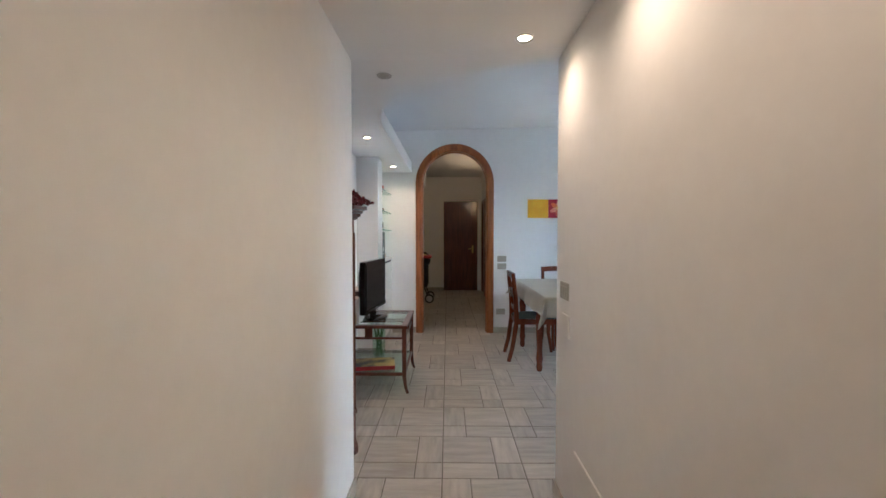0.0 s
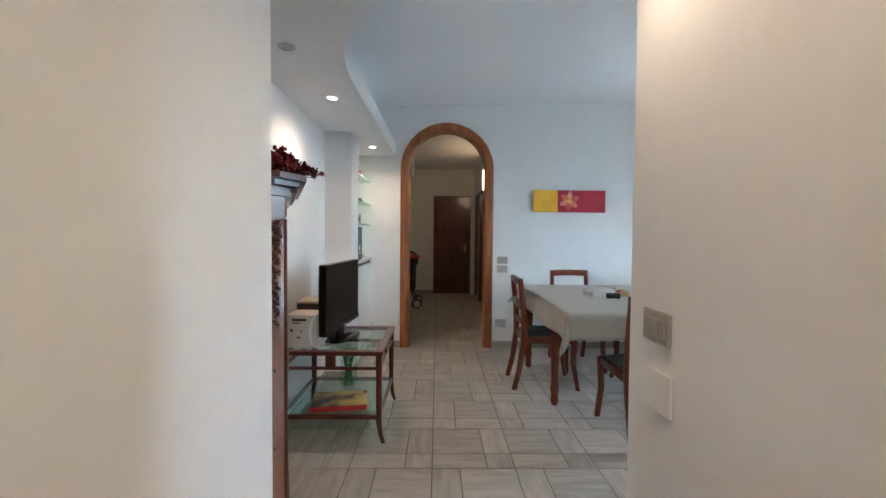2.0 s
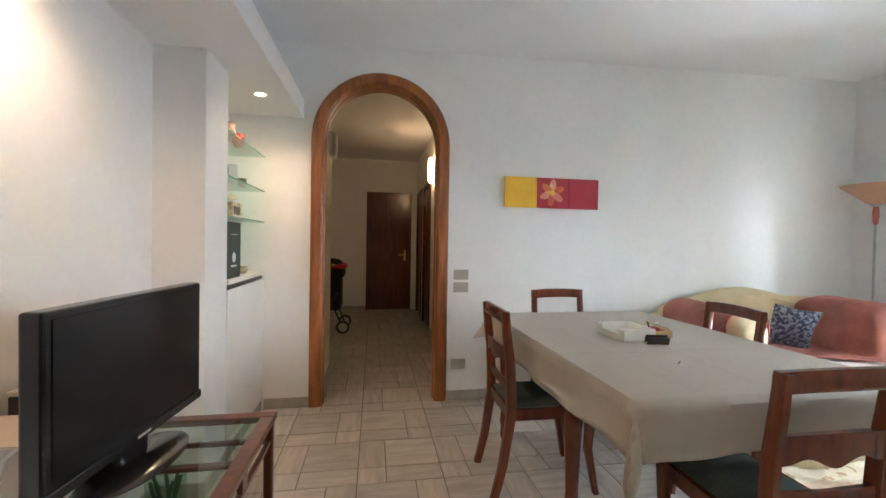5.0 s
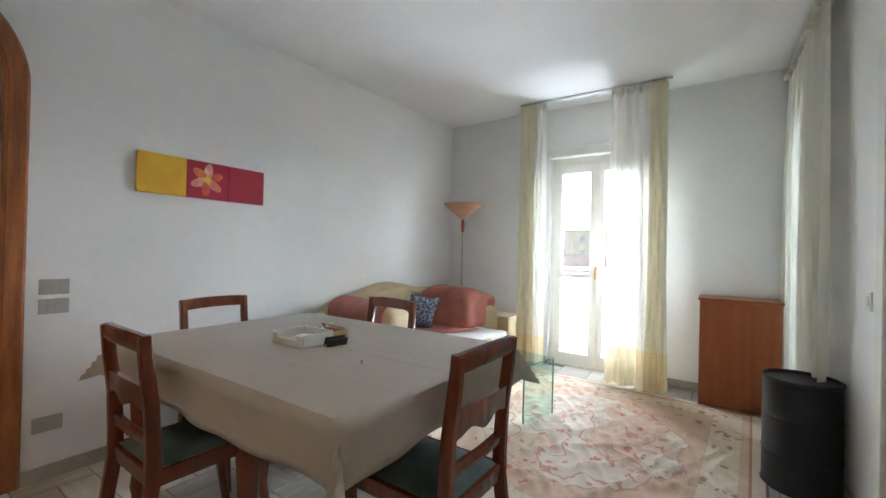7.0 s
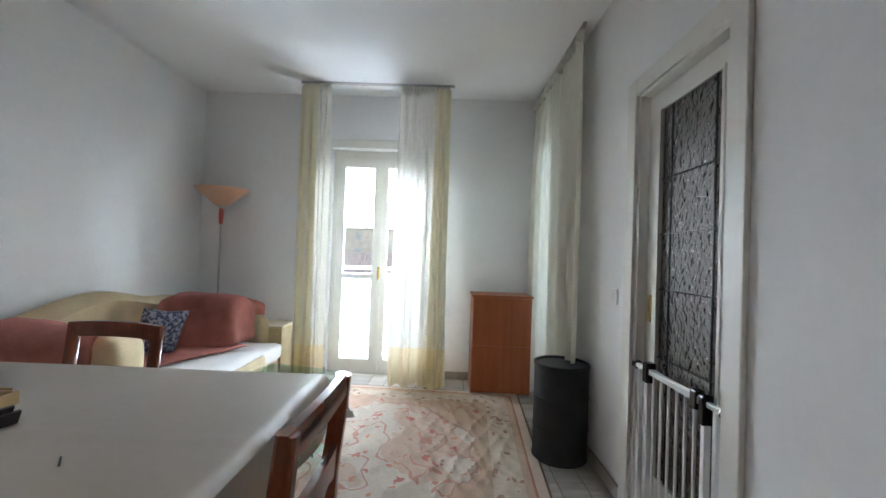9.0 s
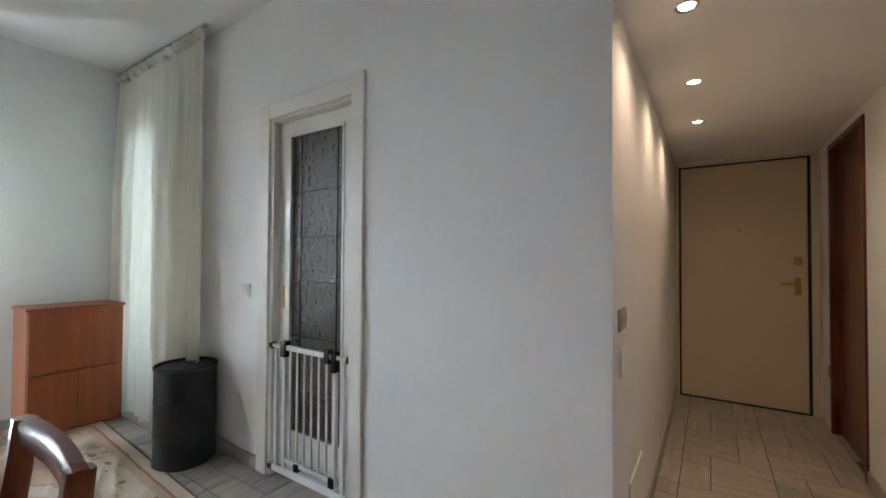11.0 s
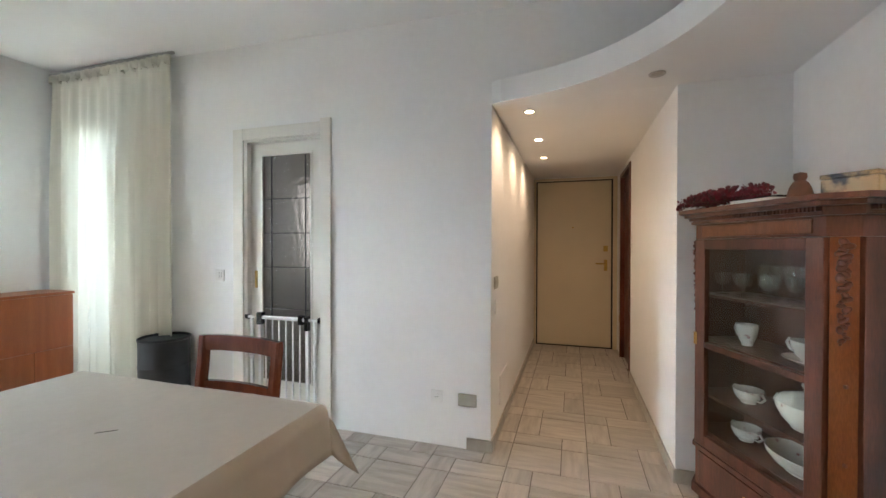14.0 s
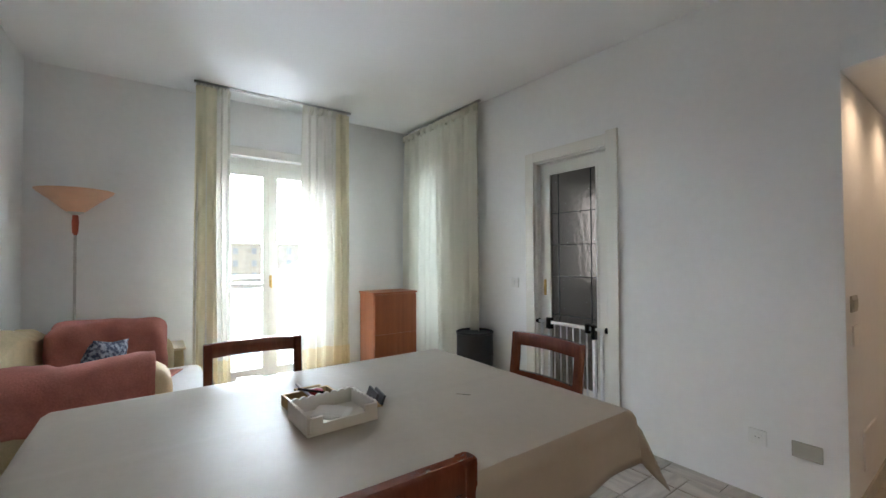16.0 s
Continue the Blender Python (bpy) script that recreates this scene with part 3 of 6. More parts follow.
part("latch", box(2.92, GY - 0.02, 0.080, 2.958, GY + 0.02, 0.130, 0.005), BLACKP, gate, "black plastic latch")
part("latch", box(3.20, GY - 0.02, 0.080, 3.235, GY + 0.02, 0.120, 0.005), BLACKP, gate, "black plastic latch")

# balcony door
win = thing("window_balcony", "white wooden two-leaf balcony door, closed, with frosted lower panes", "balcony door", kind="structure")
FX = EAST + 0.10
part("frame", boxes((FX - 0.03, 3.84, 0, FX + 0.05, 3.885, 2.27), (FX - 0.03, 4.775, 0, FX + 0.05, 4.82, 2.27), (FX - 0.03, 3.885, 2.20, FX + 0.05, 4.775, 2.27), (FX - 0.03, 3.885, 0, FX + 0.05, 4.775, 0.025)), WHITEWOOD, win)
part("shutter_box", box(EAST - 0.03, 3.80, 2.27, EAST + 0.02, 4.86, 2.36, 0.006), WHITEWOOD, win, "white shutter box cover")
for ya, yb in ((3.89, 4.328), (4.332, 4.77)):
    lf = part("leaf", boxes((FX - 0.04, ya, 0.03, FX + 0.02, ya + 0.07, 2.195), (FX - 0.04, yb - 0.07, 0.03, FX + 0.02, yb, 2.195), (FX - 0.04, ya + 0.07, 2.10, FX + 0.02, yb - 0.07, 2.195),
              (FX - 0.04, ya + 0.07, 0.03, FX + 0.02, yb - 0.07, 0.15), (FX - 0.04, ya + 0.07, 0.965, FX + 0.02, yb - 0.07, 1.015)), WHITEWOOD, win)
    g1 = part("pane", box(FX - 0.012, ya + 0.07, 1.015, FX - 0.008, yb - 0.07, 2.10), CLEAR, lf)
    g2 = part("pane", box(FX - 0.012, ya + 0.07, 0.15, FX - 0.008, yb - 0.07, 0.965), CLEAR, lf)
    g1.visible_shadow = g2.visible_shadow = False
part("cover_strip", box(FX - 0.052, 4.31, 0.03, FX - 0.04, 4.35, 2.195, 0.003), WHITEWOOD, win)
wh = part("handle", box(FX - 0.060, 4.318, 0.97, FX - 0.052, 4.342, 1.09, 0.003), BRASS, win, "brass window handle")
part("grip", cyl(FX - 0.085, 4.33, 1.05, FX - 0.085, 4.33, 0.96, 0.009), BRASS, wh)
part("spindle", cyl(FX - 0.052, 4.33, 1.045, FX - 0.09, 4.33, 1.045, 0.008), BRASS, wh)

win2 = thing("window_south", "white balcony window behind a closed curtain", "window", kind="structure")
part("frame", boxes((4.78, S - 0.10, 0, 4.83, S - 0.04, 2.25), (5.23, S - 0.10, 0, 5.28, S - 0.04, 2.25), (4.83, S - 0.10, 2.19, 5.23, S - 0.04, 2.25), (4.83, S - 0.10, 0, 5.23, S - 0.04, 0.12)), WHITEWOOD, win2)


# ---- curtains ----
def curtain(u0, u1, z_top, z_bot, at, axis, folds, depth, flare=0.0, seed=1):
    """A gathered hanging: folds along u, fuller and looser towards the hem."""
    rnd = random.Random(seed)
    nu, nz = folds * 8, 26
    ph = [rnd.uniform(0, 6.28) for _ in range(4)]
    bm = bmesh.new()
    grid = []
    for j in range(nz + 1):
        v = j / nz
        z = z_top + (z_bot - z_top) * v
        row = []
        for i in range(nu + 1):
            s = i / nu
            mid = (u0 + u1) / 2
            u = mid + (u0 + (u1 - u0) * s - mid) * (1 + flare * v)
            amp = depth * (0.30 + 0.70 * min(1, v * 3))
            d = amp * (math.sin(s * folds * 6.283 + ph[0] + 0.5 * math.sin(v * 2.5 + ph[1])) + 0.45 * math.sin(s * folds * 2.7 + ph[2] + v * 1.5))
            u += 0.012 * math.sin(s * folds * 6.283 * 0.5 + ph[3] + v * 3) * v
            zz = z + (0.012 * math.sin(s * folds * 4 + ph[1]) if j == nz else 0)
            row.append(bm.verts.new((at + d, u, zz) if axis == "y" else (u, at + d, zz)))
        grid.append(row)
    for a, b in zip(grid, grid[1:]):
        for i in range(nu):
            bm.faces.new((a[i], a[i + 1], b[i + 1], b[i]))
    return bm


RX = 5.20
for nm, a, b, zb, nf, sd in (("curtain", 4.76, 5.02, 0.09, 5, 3), ("curtain", 3.66, 4.12, 0.02, 6, 7)):
    c = thing(nm, "cream sheer curtain with yellow stripes, gathered beside the balcony door", "curtain", group="balcony door curtains")
    part("fabric", curtain(a, b, zc(RX) - 0.03, zb, RX, "y", nf, 0.035, 0.16, sd), CURT, c, smooth=True)
    e0, e1 = (b - 0.15, b + 0.005) if a > 4.5 else (a - 0.01, a + 0.13)
    part("stripe", curtain(e0, e1, zc(RX) - 0.05, zb, RX - 0.035, "y", 2, 0.018, 0.16, sd + 1), CURT_Y, c, "yellow edge stripe", smooth=True)
    part("heading", curtain(a, b, zc(RX) - 0.022, zc(RX) - 0.10, RX - 0.012, "y", 9, 0.022, 0, sd), CURT_S, c, "pinch-pleated heading", smooth=True)
track = thing("curtain_rail", "thin grey ceiling-mounted curtain rail", "curtain rail")
part("rail", box(RX - 0.012, 3.62, zc(RX) - 0.020, RX + 0.012, 5.04, zc(RX) - 0.001, 0.002), METAL, track)
c = thing("curtain", "long cream sheer curtain drawn across the side window", "curtain")
part("fabric", curtain(4.09, 5.46, 2.74, 0.03, S + 0.085, "x", 12, 0.032, 0.02, 11), CURT_S, c, smooth=True)
part("heading", curtain(4.09, 5.46, 2.745, 2.67, S + 0.097, "x", 22, 0.022, 0, 5), CURT_S, c, "pinch-pleated heading", smooth=True)
track = thing("curtain_rail", "thin grey ceiling-mounted curtain rail", "curtain rail")
part("rail", box(4.06, S + 0.075, 2.746, 5.5, S + 0.099, 2.764, 0.002), METAL, track)


# ---- dining table and chairs ----
def turned_leg(parent, x, y, h, r=0.042):
    prof = [(0.0, 0.0), (0.022, 0.0), (0.030, 0.03), (0.026, 0.08), (0.034, 0.12), (0.030, 0.14), (0.026, 0.20), (0.034, h * 0.55), (r * 0.95, h * 0.70), (0.030, h * 0.735), (r, h * 0.76), (0.030, h * 0.79), (r, h * 0.82), (0.0, h * 0.82)]
    lg = part("leg", lathe(prof, 20, x, y), CHAIRWOOD, parent, smooth=True)
    part("leg_block", box(x - 0.04, y - 0.04, h * 0.80, x + 0.04, y + 0.04, h, 0.004), CHAIRWOOD, lg)


TX0, TX1, TY0, TY1, TZ = 1.87, 2.97, 4.07, 5.60, 0.775
table = thing("dining_table", "dark red-brown wooden dining table with turned legs", "table")
part("tabletop", box(TX0 + 0.004, TY0 + 0.004, TZ - 0.035, TX1 - 0.004, TY1 - 0.004, TZ - 0.004, 0.004), CHAIRWOOD, table)
for b in ((TX0 + 0.09, 4.57, TX1 - 0.09, 4.595), (TX0 + 0.09, 5.45, TX1 - 0.09, 5.475), (TX0 + 0.06, 4.60, TX0 + 0.085, 5.445), (TX1 - 0.085, 4.60, TX1 - 0.06, 5.445)):
    part("apron", box(b[0], b[1], TZ - 0.13, b[2], b[3], TZ - 0.036, 0.003), CHAIRWOOD, table)
for x in (TX0 + 0.07, TX1 - 0.07):
    for y in (4.58, 5.46):
        turned_leg(table, x, y, TZ - 0.036)


def tablecloth():
    """A stiff sheet: flat on the top, sides hanging outwards, corners standing out in points."""
    bm = bmesh.new()
    rnd = random.Random(5)
    ov = 0.16
    xs = [TX0 - ov + (TX1 - TX0 + 2 * ov) * i / 60 for i in range(61)]
    ys = [TY0 - ov + (TY1 - TY0 + 2 * ov) * i / 76 for i in range(77)]

    def place(x, y):
        dx = max(TX0 - x, 0, x - TX1)
        dy = max(TY0 - y, 0, y - TY1)
        sx, sy = (1 if x > TX1 else -1), (1 if y > TY1 else -1)
        cx, cy = min(max(x, TX0), TX1), min(max(y, TY0), TY1)
        if dx == 0 and dy == 0:
            fold = 0.0025 * math.exp(-((x - 2.42) / 0.012) ** 2) + 0.0020 * math.exp(-((y - 4.62) / 0.012) ** 2) + 0.002 * math.exp(-((x - 2.13) / 0.01) ** 2)
            return Vector((x, y, TZ + 0.002 + fold + 0.0008 * math.sin(x * 9 + y * 5)))
        if dx and dy:
            r = math.hypot(dx, dy)
            a = math.atan2(dy, dx)
            m = min(dx, dy)
            out = (0.55 if sx < 0 and sy < 0 else 0.75) * m + 0.04 * r
            fx, fy = math.cos(a), math.sin(a)
            return Vector((cx + sx * (0.10 * dx + out * fx * 0.9), cy + sy * (0.10 * dy + out * fy * 0.9), TZ + 0.002 - max(dx, dy) * 0.95 - (0.62 if sx < 0 and sy < 0 else 0.25) * m))
        d = dx + dy
        along = y if dx else x
        w = 0.010 * math.sin(along * 7.0 + 1.0) * (d / ov) + 0.006 * math.sin(along * 19) * (d / ov)
        o = 0.012 * min(1, d / 0.02) + 0.14 * d + w
        z = TZ + 0.002 - d * 0.97
        return Vector((cx + (sx * o if dx else 0), cy + (sy * o if dy else 0), z))

    grid = [[bm.verts.new(place(x, y)) for y in ys] for x in xs]
    for a, b in zip(grid, grid[1:]):
        for j in range(len(ys) - 1):
            bm.faces.new((a[j], b[j], b[j + 1], a[j + 1]))
    bmesh.ops.recalc_face_normals(bm, faces=bm.faces)
    return bm


tc_ob = solid("tablecloth", tablecloth(), OILCLOTH, "greige oilcloth tablecloth with fold creases and pointed corners", "tablecloth", smooth=True)
md = tc_ob.modifiers.new("thickness", "SOLIDIFY")
md.thickness, md.offset = 0.0018, 1.0


def chair(m):
    """Faces +y; its back stands at y = 0."""
    c = thing("dining_chair", "red-brown varnished wooden dining chair with a grey-green seat", "chair", m, "chairs round the table")
    w = 0.178
    for s in (-1, 1):
        part("back_leg", sweep([(s * (w - 0.005), -0.075, 0.0), (s * (w - 0.005), -0.035, 0.16), (s * w, 0.0, 0.40), (s * w, 0.0, 0.50), (s * w, -0.008, 0.66), (s * w, -0.026, 0.80), (s * w, -0.036, 0.91)],
             0.017, [0.019, 0.021, 0.024, 0.024, 0.022, 0.021, 0.019], (1, 0, 0)), CHAIRWOOD, c, smooth=True)
        part("front_leg", sweep([(s * (w + 0.005), 0.445, 0.0), (s * (w + 0.002), 0.43, 0.08), (s * (w - 0.005), 0.405, 0.22), (s * (w - 0.002), 0.41, 0.34), (s * w, 0.415, 0.43)],
             0.018, [0.014, 0.015, 0.019, 0.023, 0.024], (1, 0, 0)), CHAIRWOOD, c, smooth=True)
        part("seat_rail", box(s * w - 0.012, 0.02, 0.385, s * w + 0.012, 0.40, 0.44, 0.004), CHAIRWOOD, c)
    part("seat_rail", box(-w + 0.01, 0.402, 0.385, w - 0.01, 0.428, 0.44, 0.004), CHAIRWOOD, c)
    part("seat_rail", box(-w + 0.01, -0.012, 0.385, w - 0.01, 0.014, 0.44, 0.004), CHAIRWOOD, c)
    part("top_rail", sweep([(-w - 0.016, -0.033, 0.882), (-w * 0.5, -0.042, 0.888), (0, -0.045, 0.889), (w * 0.5, -0.042, 0.888), (w + 0.016, -0.033, 0.882)], 0.030, 0.015, (0, 0, 1)), CHAIRWOOD, c, smooth=True)
    # middle slat with a scalloped lower edge
    bm = bmesh.new()
    n = 20
    rows = []
    for i in range(n + 1):
        s = i / n
        x = -w + 2 * w * s
        yy = -0.012 - 0.010 * math.sin(math.pi * s)
        lo = 0.655 - 0.014 * math.cos(4 * math.pi * s) * (1 if 0.1 < s < 0.9 else 0.3)
        hi = 0.735 + 0.006 * math.sin(math.pi * s)
        rows.append([bm.verts.new((x, yy - 0.020, hi)), bm.verts.new((x, yy - 0.002, hi)), bm.verts.new((x, yy + 0.004, lo)), bm.verts.new((x, yy - 0.014, lo))])
    for a, b in zip(rows, rows[1:]):
        for i in range(4):
            bm.faces.new((a[i], a[(i + 1) % 4], b[(i + 1) % 4], b[i]))
    bm.faces.new(rows[0])
    bm.faces.new(rows[-1])
    bmesh.ops.recalc_face_normals(bm, faces=bm.faces)
    part("middle_slat", bm, CHAIRWOOD, c, smooth=True)
    part("lower_slat", sweep([(-w, -0.004, 0.545), (0, -0.012, 0.545), (w, -0.004, 0.545)], 0.022, 0.011, (0, 0, 1)), CHAIRWOOD, c, smooth=True)
    bm = bmesh.new()
    nx, ny = 14, 14
    g = []
    for i in range(nx + 1):
        r = []
        for j in range(ny + 1):
            u, v = i / nx * 2 - 1, j / ny * 2 - 1
            r.append(bm.verts.new((u * (w - 0.008), 0.21 + v * 0.205, 0.441 + 0.034 * (1 - u ** 4) * (1 - v ** 4))))
        g.append(r)
    for a, b in zip(g, g[1:]):
        for j in range(ny):
            bm.faces.new((a[j], b[j], b[j + 1], a[j + 1]))
    base = [g[0][j] for j in range(ny + 1)] + [g[i][ny] for i in range(1, nx + 1)] + [g[nx][j] for j in range(ny - 1, -1, -1)] + [g[i][0] for i in range(nx - 1, 0, -1)]
    bm.faces.new(base)
    bmesh.ops.recalc_face_normals(bm, faces=bm.faces)
    part("seat", bm, GREENSEAT, c, "grey-green upholstered seat pad", smooth=True)
    return c


ch = chair(pose(2.36, 3.94, 0, 0, 0, -1))
copy_thing(ch, pose(1.77, 5.045, 0, 0, 0, -91))
copy_thing(ch, pose(2.415, 5.72, 0, 0, 0, 182))
copy_thing(ch, pose(3.055, 4.96, 0, 0, 0, 86))


# ---- orange cabinet and black drum ----
cab = thing("cabinet", "low orange cherry laminate cabinet against the wall", "cabinet")
part("side_panel", box(5.13, 2.86, 0.0, 5.48, 2.878, 0.865, 0.002), ORANGE, cab)
part("side_panel", box(5.13, 3.372, 0.0, 5.48, 3.39, 0.865, 0.002), ORANGE, cab)
part("top", box(5.115, 2.85, 0.866, 5.485, 3.40, 0.886, 0.003), ORANGE, cab)
part("back", box(5.47, 2.879, 0.0, 5.48, 3.371, 0.864), ORANGE, cab)
part("plinth", box(5.15, 2.879, 0.0, 5.165, 3.371, 0.05), ORANGE, cab)
for a, b in ((2.865, 3.124), (3.127, 3.385)):
    part("door", box(5.112, a, 0.02, 5.129, b, 0.43, 0.002), ORANGE, cab)
part("door", box(5.112, 2.865, 0.433, 5.129, 3.385, 0.862, 0.002), ORANGE, cab)

drum = thing("drum", "black painted metal drum used as a stool", "drum")
part("body", lathe([(0.0, 0.0), (0.166, 0.0), (0.171, 0.006), (0.171, 0.012), (0.166, 0.018), (0.166, 0.18), (0.170, 0.19), (0.166, 0.20), (0.166, 0.37), (0.170, 0.38), (0.166, 0.39), (0.166, 0.565), (0.172, 0.572), (0.172, 0.582), (0.164, 0.586), (0.160, 0.574)], 40, 4.05, 2.893), BLACKM, drum, smooth=True)
part("lid", lathe([(0.0, 0.566), (0.10, 0.566), (0.158, 0.568), (0.1605, 0.574)], 40, 4.05, 2.893), BLACKM, drum, smooth=True)


# ---- television corner ----
tvt = thing("tv_table", "dark mahogany side table with glass top and glass lower shelf", "table")
AX0, AX1, AY0, AY1, AZ = 0.10, 0.735, 3.985, 4.69, 0.56
part("top_frame", boxes((AX0, AY0, AZ - 0.025, AX1, AY0 + 0.05, AZ), (AX0, AY1 - 0.05, AZ - 0.025, AX1, AY1, AZ), (AX0, AY0 + 0.05, AZ - 0.025, AX0 + 0.05, AY1 - 0.05, AZ), (AX1 - 0.05, AY0 + 0.05, AZ - 0.025, AX1, AY1 - 0.05, AZ), bevel=0.004), REDWOOD, tvt)
part("cross_bar", box(AX0 + 0.05, AY0 + 0.33, AZ - 0.022, AX1 - 0.05, AY0 + 0.36, AZ - 0.010, 0.002), REDWOOD, tvt)
part("glass_top", box(AX0 + 0.045, AY0 + 0.045, AZ - 0.006, AX1 - 0.045, AY1 - 0.045, AZ - 0.001), CLEARG, tvt, "clear glass top")
for x0, y0, x1, y1 in ((AX0 + 0.02, AY0 + 0.015, AX1 - 0.02, AY0 + 0.033), (AX0 + 0.02, AY1 - 0.033, AX1 - 0.02, AY1 - 0.015), (AX1 - 0.033, AY0 + 0.02, AX1 - 0.015, AY1 - 0.02), (AX0 + 0.015, AY0 + 0.02, AX0 + 0.033, AY1 - 0.02)):
    part("lower_rail", box(x0, y0, AZ - 0.115, x1, y1, AZ - 0.097, 0.003), REDWOOD, tvt)
    part("shelf_rail", box(x0, y0, 0.145, x1, y1, 0.172, 0.003), REDWOOD, tvt)
part("rail_block", box(0.39, AY0 + 0.015, AZ - 0.097, 0.45, AY0 + 0.032, AZ - 0.026), REDWOOD, tvt)
part("rail_block", box(AX1 - 0.032, 4.31, AZ - 0.097, AX1 - 0.015, 4.36, AZ - 0.026), REDWOOD, tvt)
for x, sx in ((AX0 + 0.025, -1), (AX1 - 0.025, 1)):
    for y in (AY0 + 0.025, AY1 - 0.025):
        part("leg", sweep([(x + sx * 0.028, y, 0.0), (x + sx * 0.012, y, 0.045), (x, y, 0.13), (x, y, 0.3), (x, y, AZ - 0.026)], [0.011, 0.012, 0.016, 0.017, 0.018], [0.011, 0.012, 0.016, 0.017, 0.018]), REDWOOD, tvt, smooth=True)
part("glass_shelf", box(AX0 + 0.03, AY0 + 0.03, 0.172, AX1 - 0.03, AY1 - 0.03, 0.178), CLEARG, tvt, "clear glass lower shelf")

tv = thing("television", "black flat-screen television on an oval stand", "television", pose(0.407, 4.35, 0.5605, 0, 0, -5))
part("housing", box(-0.035, -0.335, 0.075, 0.018, 0.335, 0.512, 0.008), BLACKP, tv)
part("back_shell", box(-0.075, -0.25, 0.13, -0.034, 0.25, 0.44, 0.02), BLACKP, tv)
part("screen", box(0.0185, -0.312, 0.118, 0.0205, 0.312, 0.492), SCREEN, tv, "dark switched-off screen")
part("bezel_chin", box(0.015, -0.335, 0.075, 0.024, 0.335, 0.105, 0.004), BLACKP, tv)
part("marking", box(0.0242, -0.03, 0.086, 0.0246, 0.03, 0.094), METAL, tv)
part("neck", box(-0.03, -0.06, 0.01, 0.0, 0.06, 0.09, 0.008), BLACKP, tv)
sb = lathe([(0.0, 0.0), (0.12, 0.0), (0.125, 0.006), (0.11, 0.016), (0.0, 0.022)], 36)
bmesh.ops.scale(sb, vec=(0.9, 1.6, 1), verts=sb.verts)
part("stand", sb, BLACKP, tv, smooth=True)

CARD = mat("printed white carton", (0.66, 0.62, 0.57), 0.6, var=0.04, scale=6)
DARKCARD = mat("dark brown carton", (0.06, 0.03, 0.025), 0.5, var=0.1, scale=6)
KRAFT = mat("pale carton top", (0.60, 0.50, 0.40), 0.7, var=0.06, scale=6)
REDC = mat("red book cover", (0.45, 0.025, 0.03), 0.4, var=0.1, scale=6)
cb = thing("carton_box", "white printed appliance carton on the side table", "box", pose(0.235, 4.15, 0.5605, 0, 0, -3))
part("carton", box(-0.10, -0.09, 0, 0.10, 0.09, 0.20, 0.003), CARD, cb)
part("flap", box(-0.10, -0.09, 0.2005, 0.10, 0.09, 0.203), KRAFT, cb)
part("product_picture", cyl(0.1002, 0.02, 0.11, 0.1008, 0.02, 0.11, 0.05, 24), DARKCARD, cb, "dark printed product picture")
part("product_picture", cyl(0.101, 0.02, 0.11, 0.1014, 0.02, 0.11, 0.025, 24), CARD, cb)
part("label_bar", box(-0.06, -0.0915, 0.165, 0.03, -0.0905, 0.18), DARKCARD, cb, "illegible printed lines")
for q in ((-0.06, 0.15, -0.01, 0.157), (-0.07, 0.10, -0.055, 0.115), (-0.01, 0.10, 0.005, 0.108), (-0.03, 0.06, -0.01, 0.068)):
    part("label_bar", box(q[0], -0.0915, q[1], q[2], -0.0905, q[3]), DARKCARD, cb)
cb2 = thing("carton_box", "dark brown carton with a pale lid behind the television", "box", pose(0.21, 4.42, 0.5605))
part("carton", box(-0.09, -0.13, 0, 0.09, 0.13, 0.235, 0.003), DARKCARD, cb2)
part("lid", box(-0.092, -0.132, 0.236, 0.092, 0.132, 0.25, 0.003), KRAFT, cb2)
cable = thing("cable", "white power cable hanging by the carton", "cable")

pts = [(0.36, 4.12, 0.74), (0.33, 4.06, 0.77), (0.30, 4.045, 0.74), (0.285, 4.04, 0.66), (0.30, 4.03, 0.59), (0.35, 4.03, 0.568), (0.40, 4.06, 0.566)]


part("lead", sweep(pts, 0.0045, 0.0045, (1, 0.3, 0)), WHITEP, cable, smooth=True)
COVER = mat("painted book cover", (0.55, 0.40, 0.10), 0.35, scale=9, color2=(0.05, 0.035, 0.02), spread=(0.40, 0.62), fine=0.3)
bk = thing("book", "large red hardcover art book lying on the glass shelf", "book", pose(0.44, 4.16, 0.179, 0, 0, 9))
part("cover", box(-0.17, -0.12, 0, 0.17, 0.12, 0.004, 0.001), REDC, bk)
part("pages", box(-0.165, -0.114, 0.004, 0.165, 0.115, 0.028), WHITEP, bk)
part("cover", box(-0.17, -0.12, 0.028, 0.17, 0.12, 0.032, 0.001), COVER, bk, "dark painted front cover")
part("spine", box(-0.17, -0.124, 0, 0.17, -0.1195, 0.032, 0.001), REDC, bk)
STEM = mat("green stems", (0.07, 0.17, 0.06), 0.6, var=0.2, scale=14)
GLASSV = glass("vase glass", (0.80, 0.93, 0.86), thin=1)
vs = thing("vase", "clear glass vase with green stems under the glass top", "vase", pose(0.42, 4.50, 0.179))
part("glass_body", lathe([(0.0, 0.002), (0.055, 0.002), (0.06, 0.02), (0.06, 0.26), (0.064, 0.27)], 28), GLASSV, vs, smooth=True)
for i in range(7):
    a = i * 0.9
    part("stem", cyl(0.03 * math.cos(a), 0.03 * math.sin(a), 0.006, 0.045 * math.cos(a + 2), 0.045 * math.sin(a + 2), 0.25, 0.006, 6), STEM, vs)


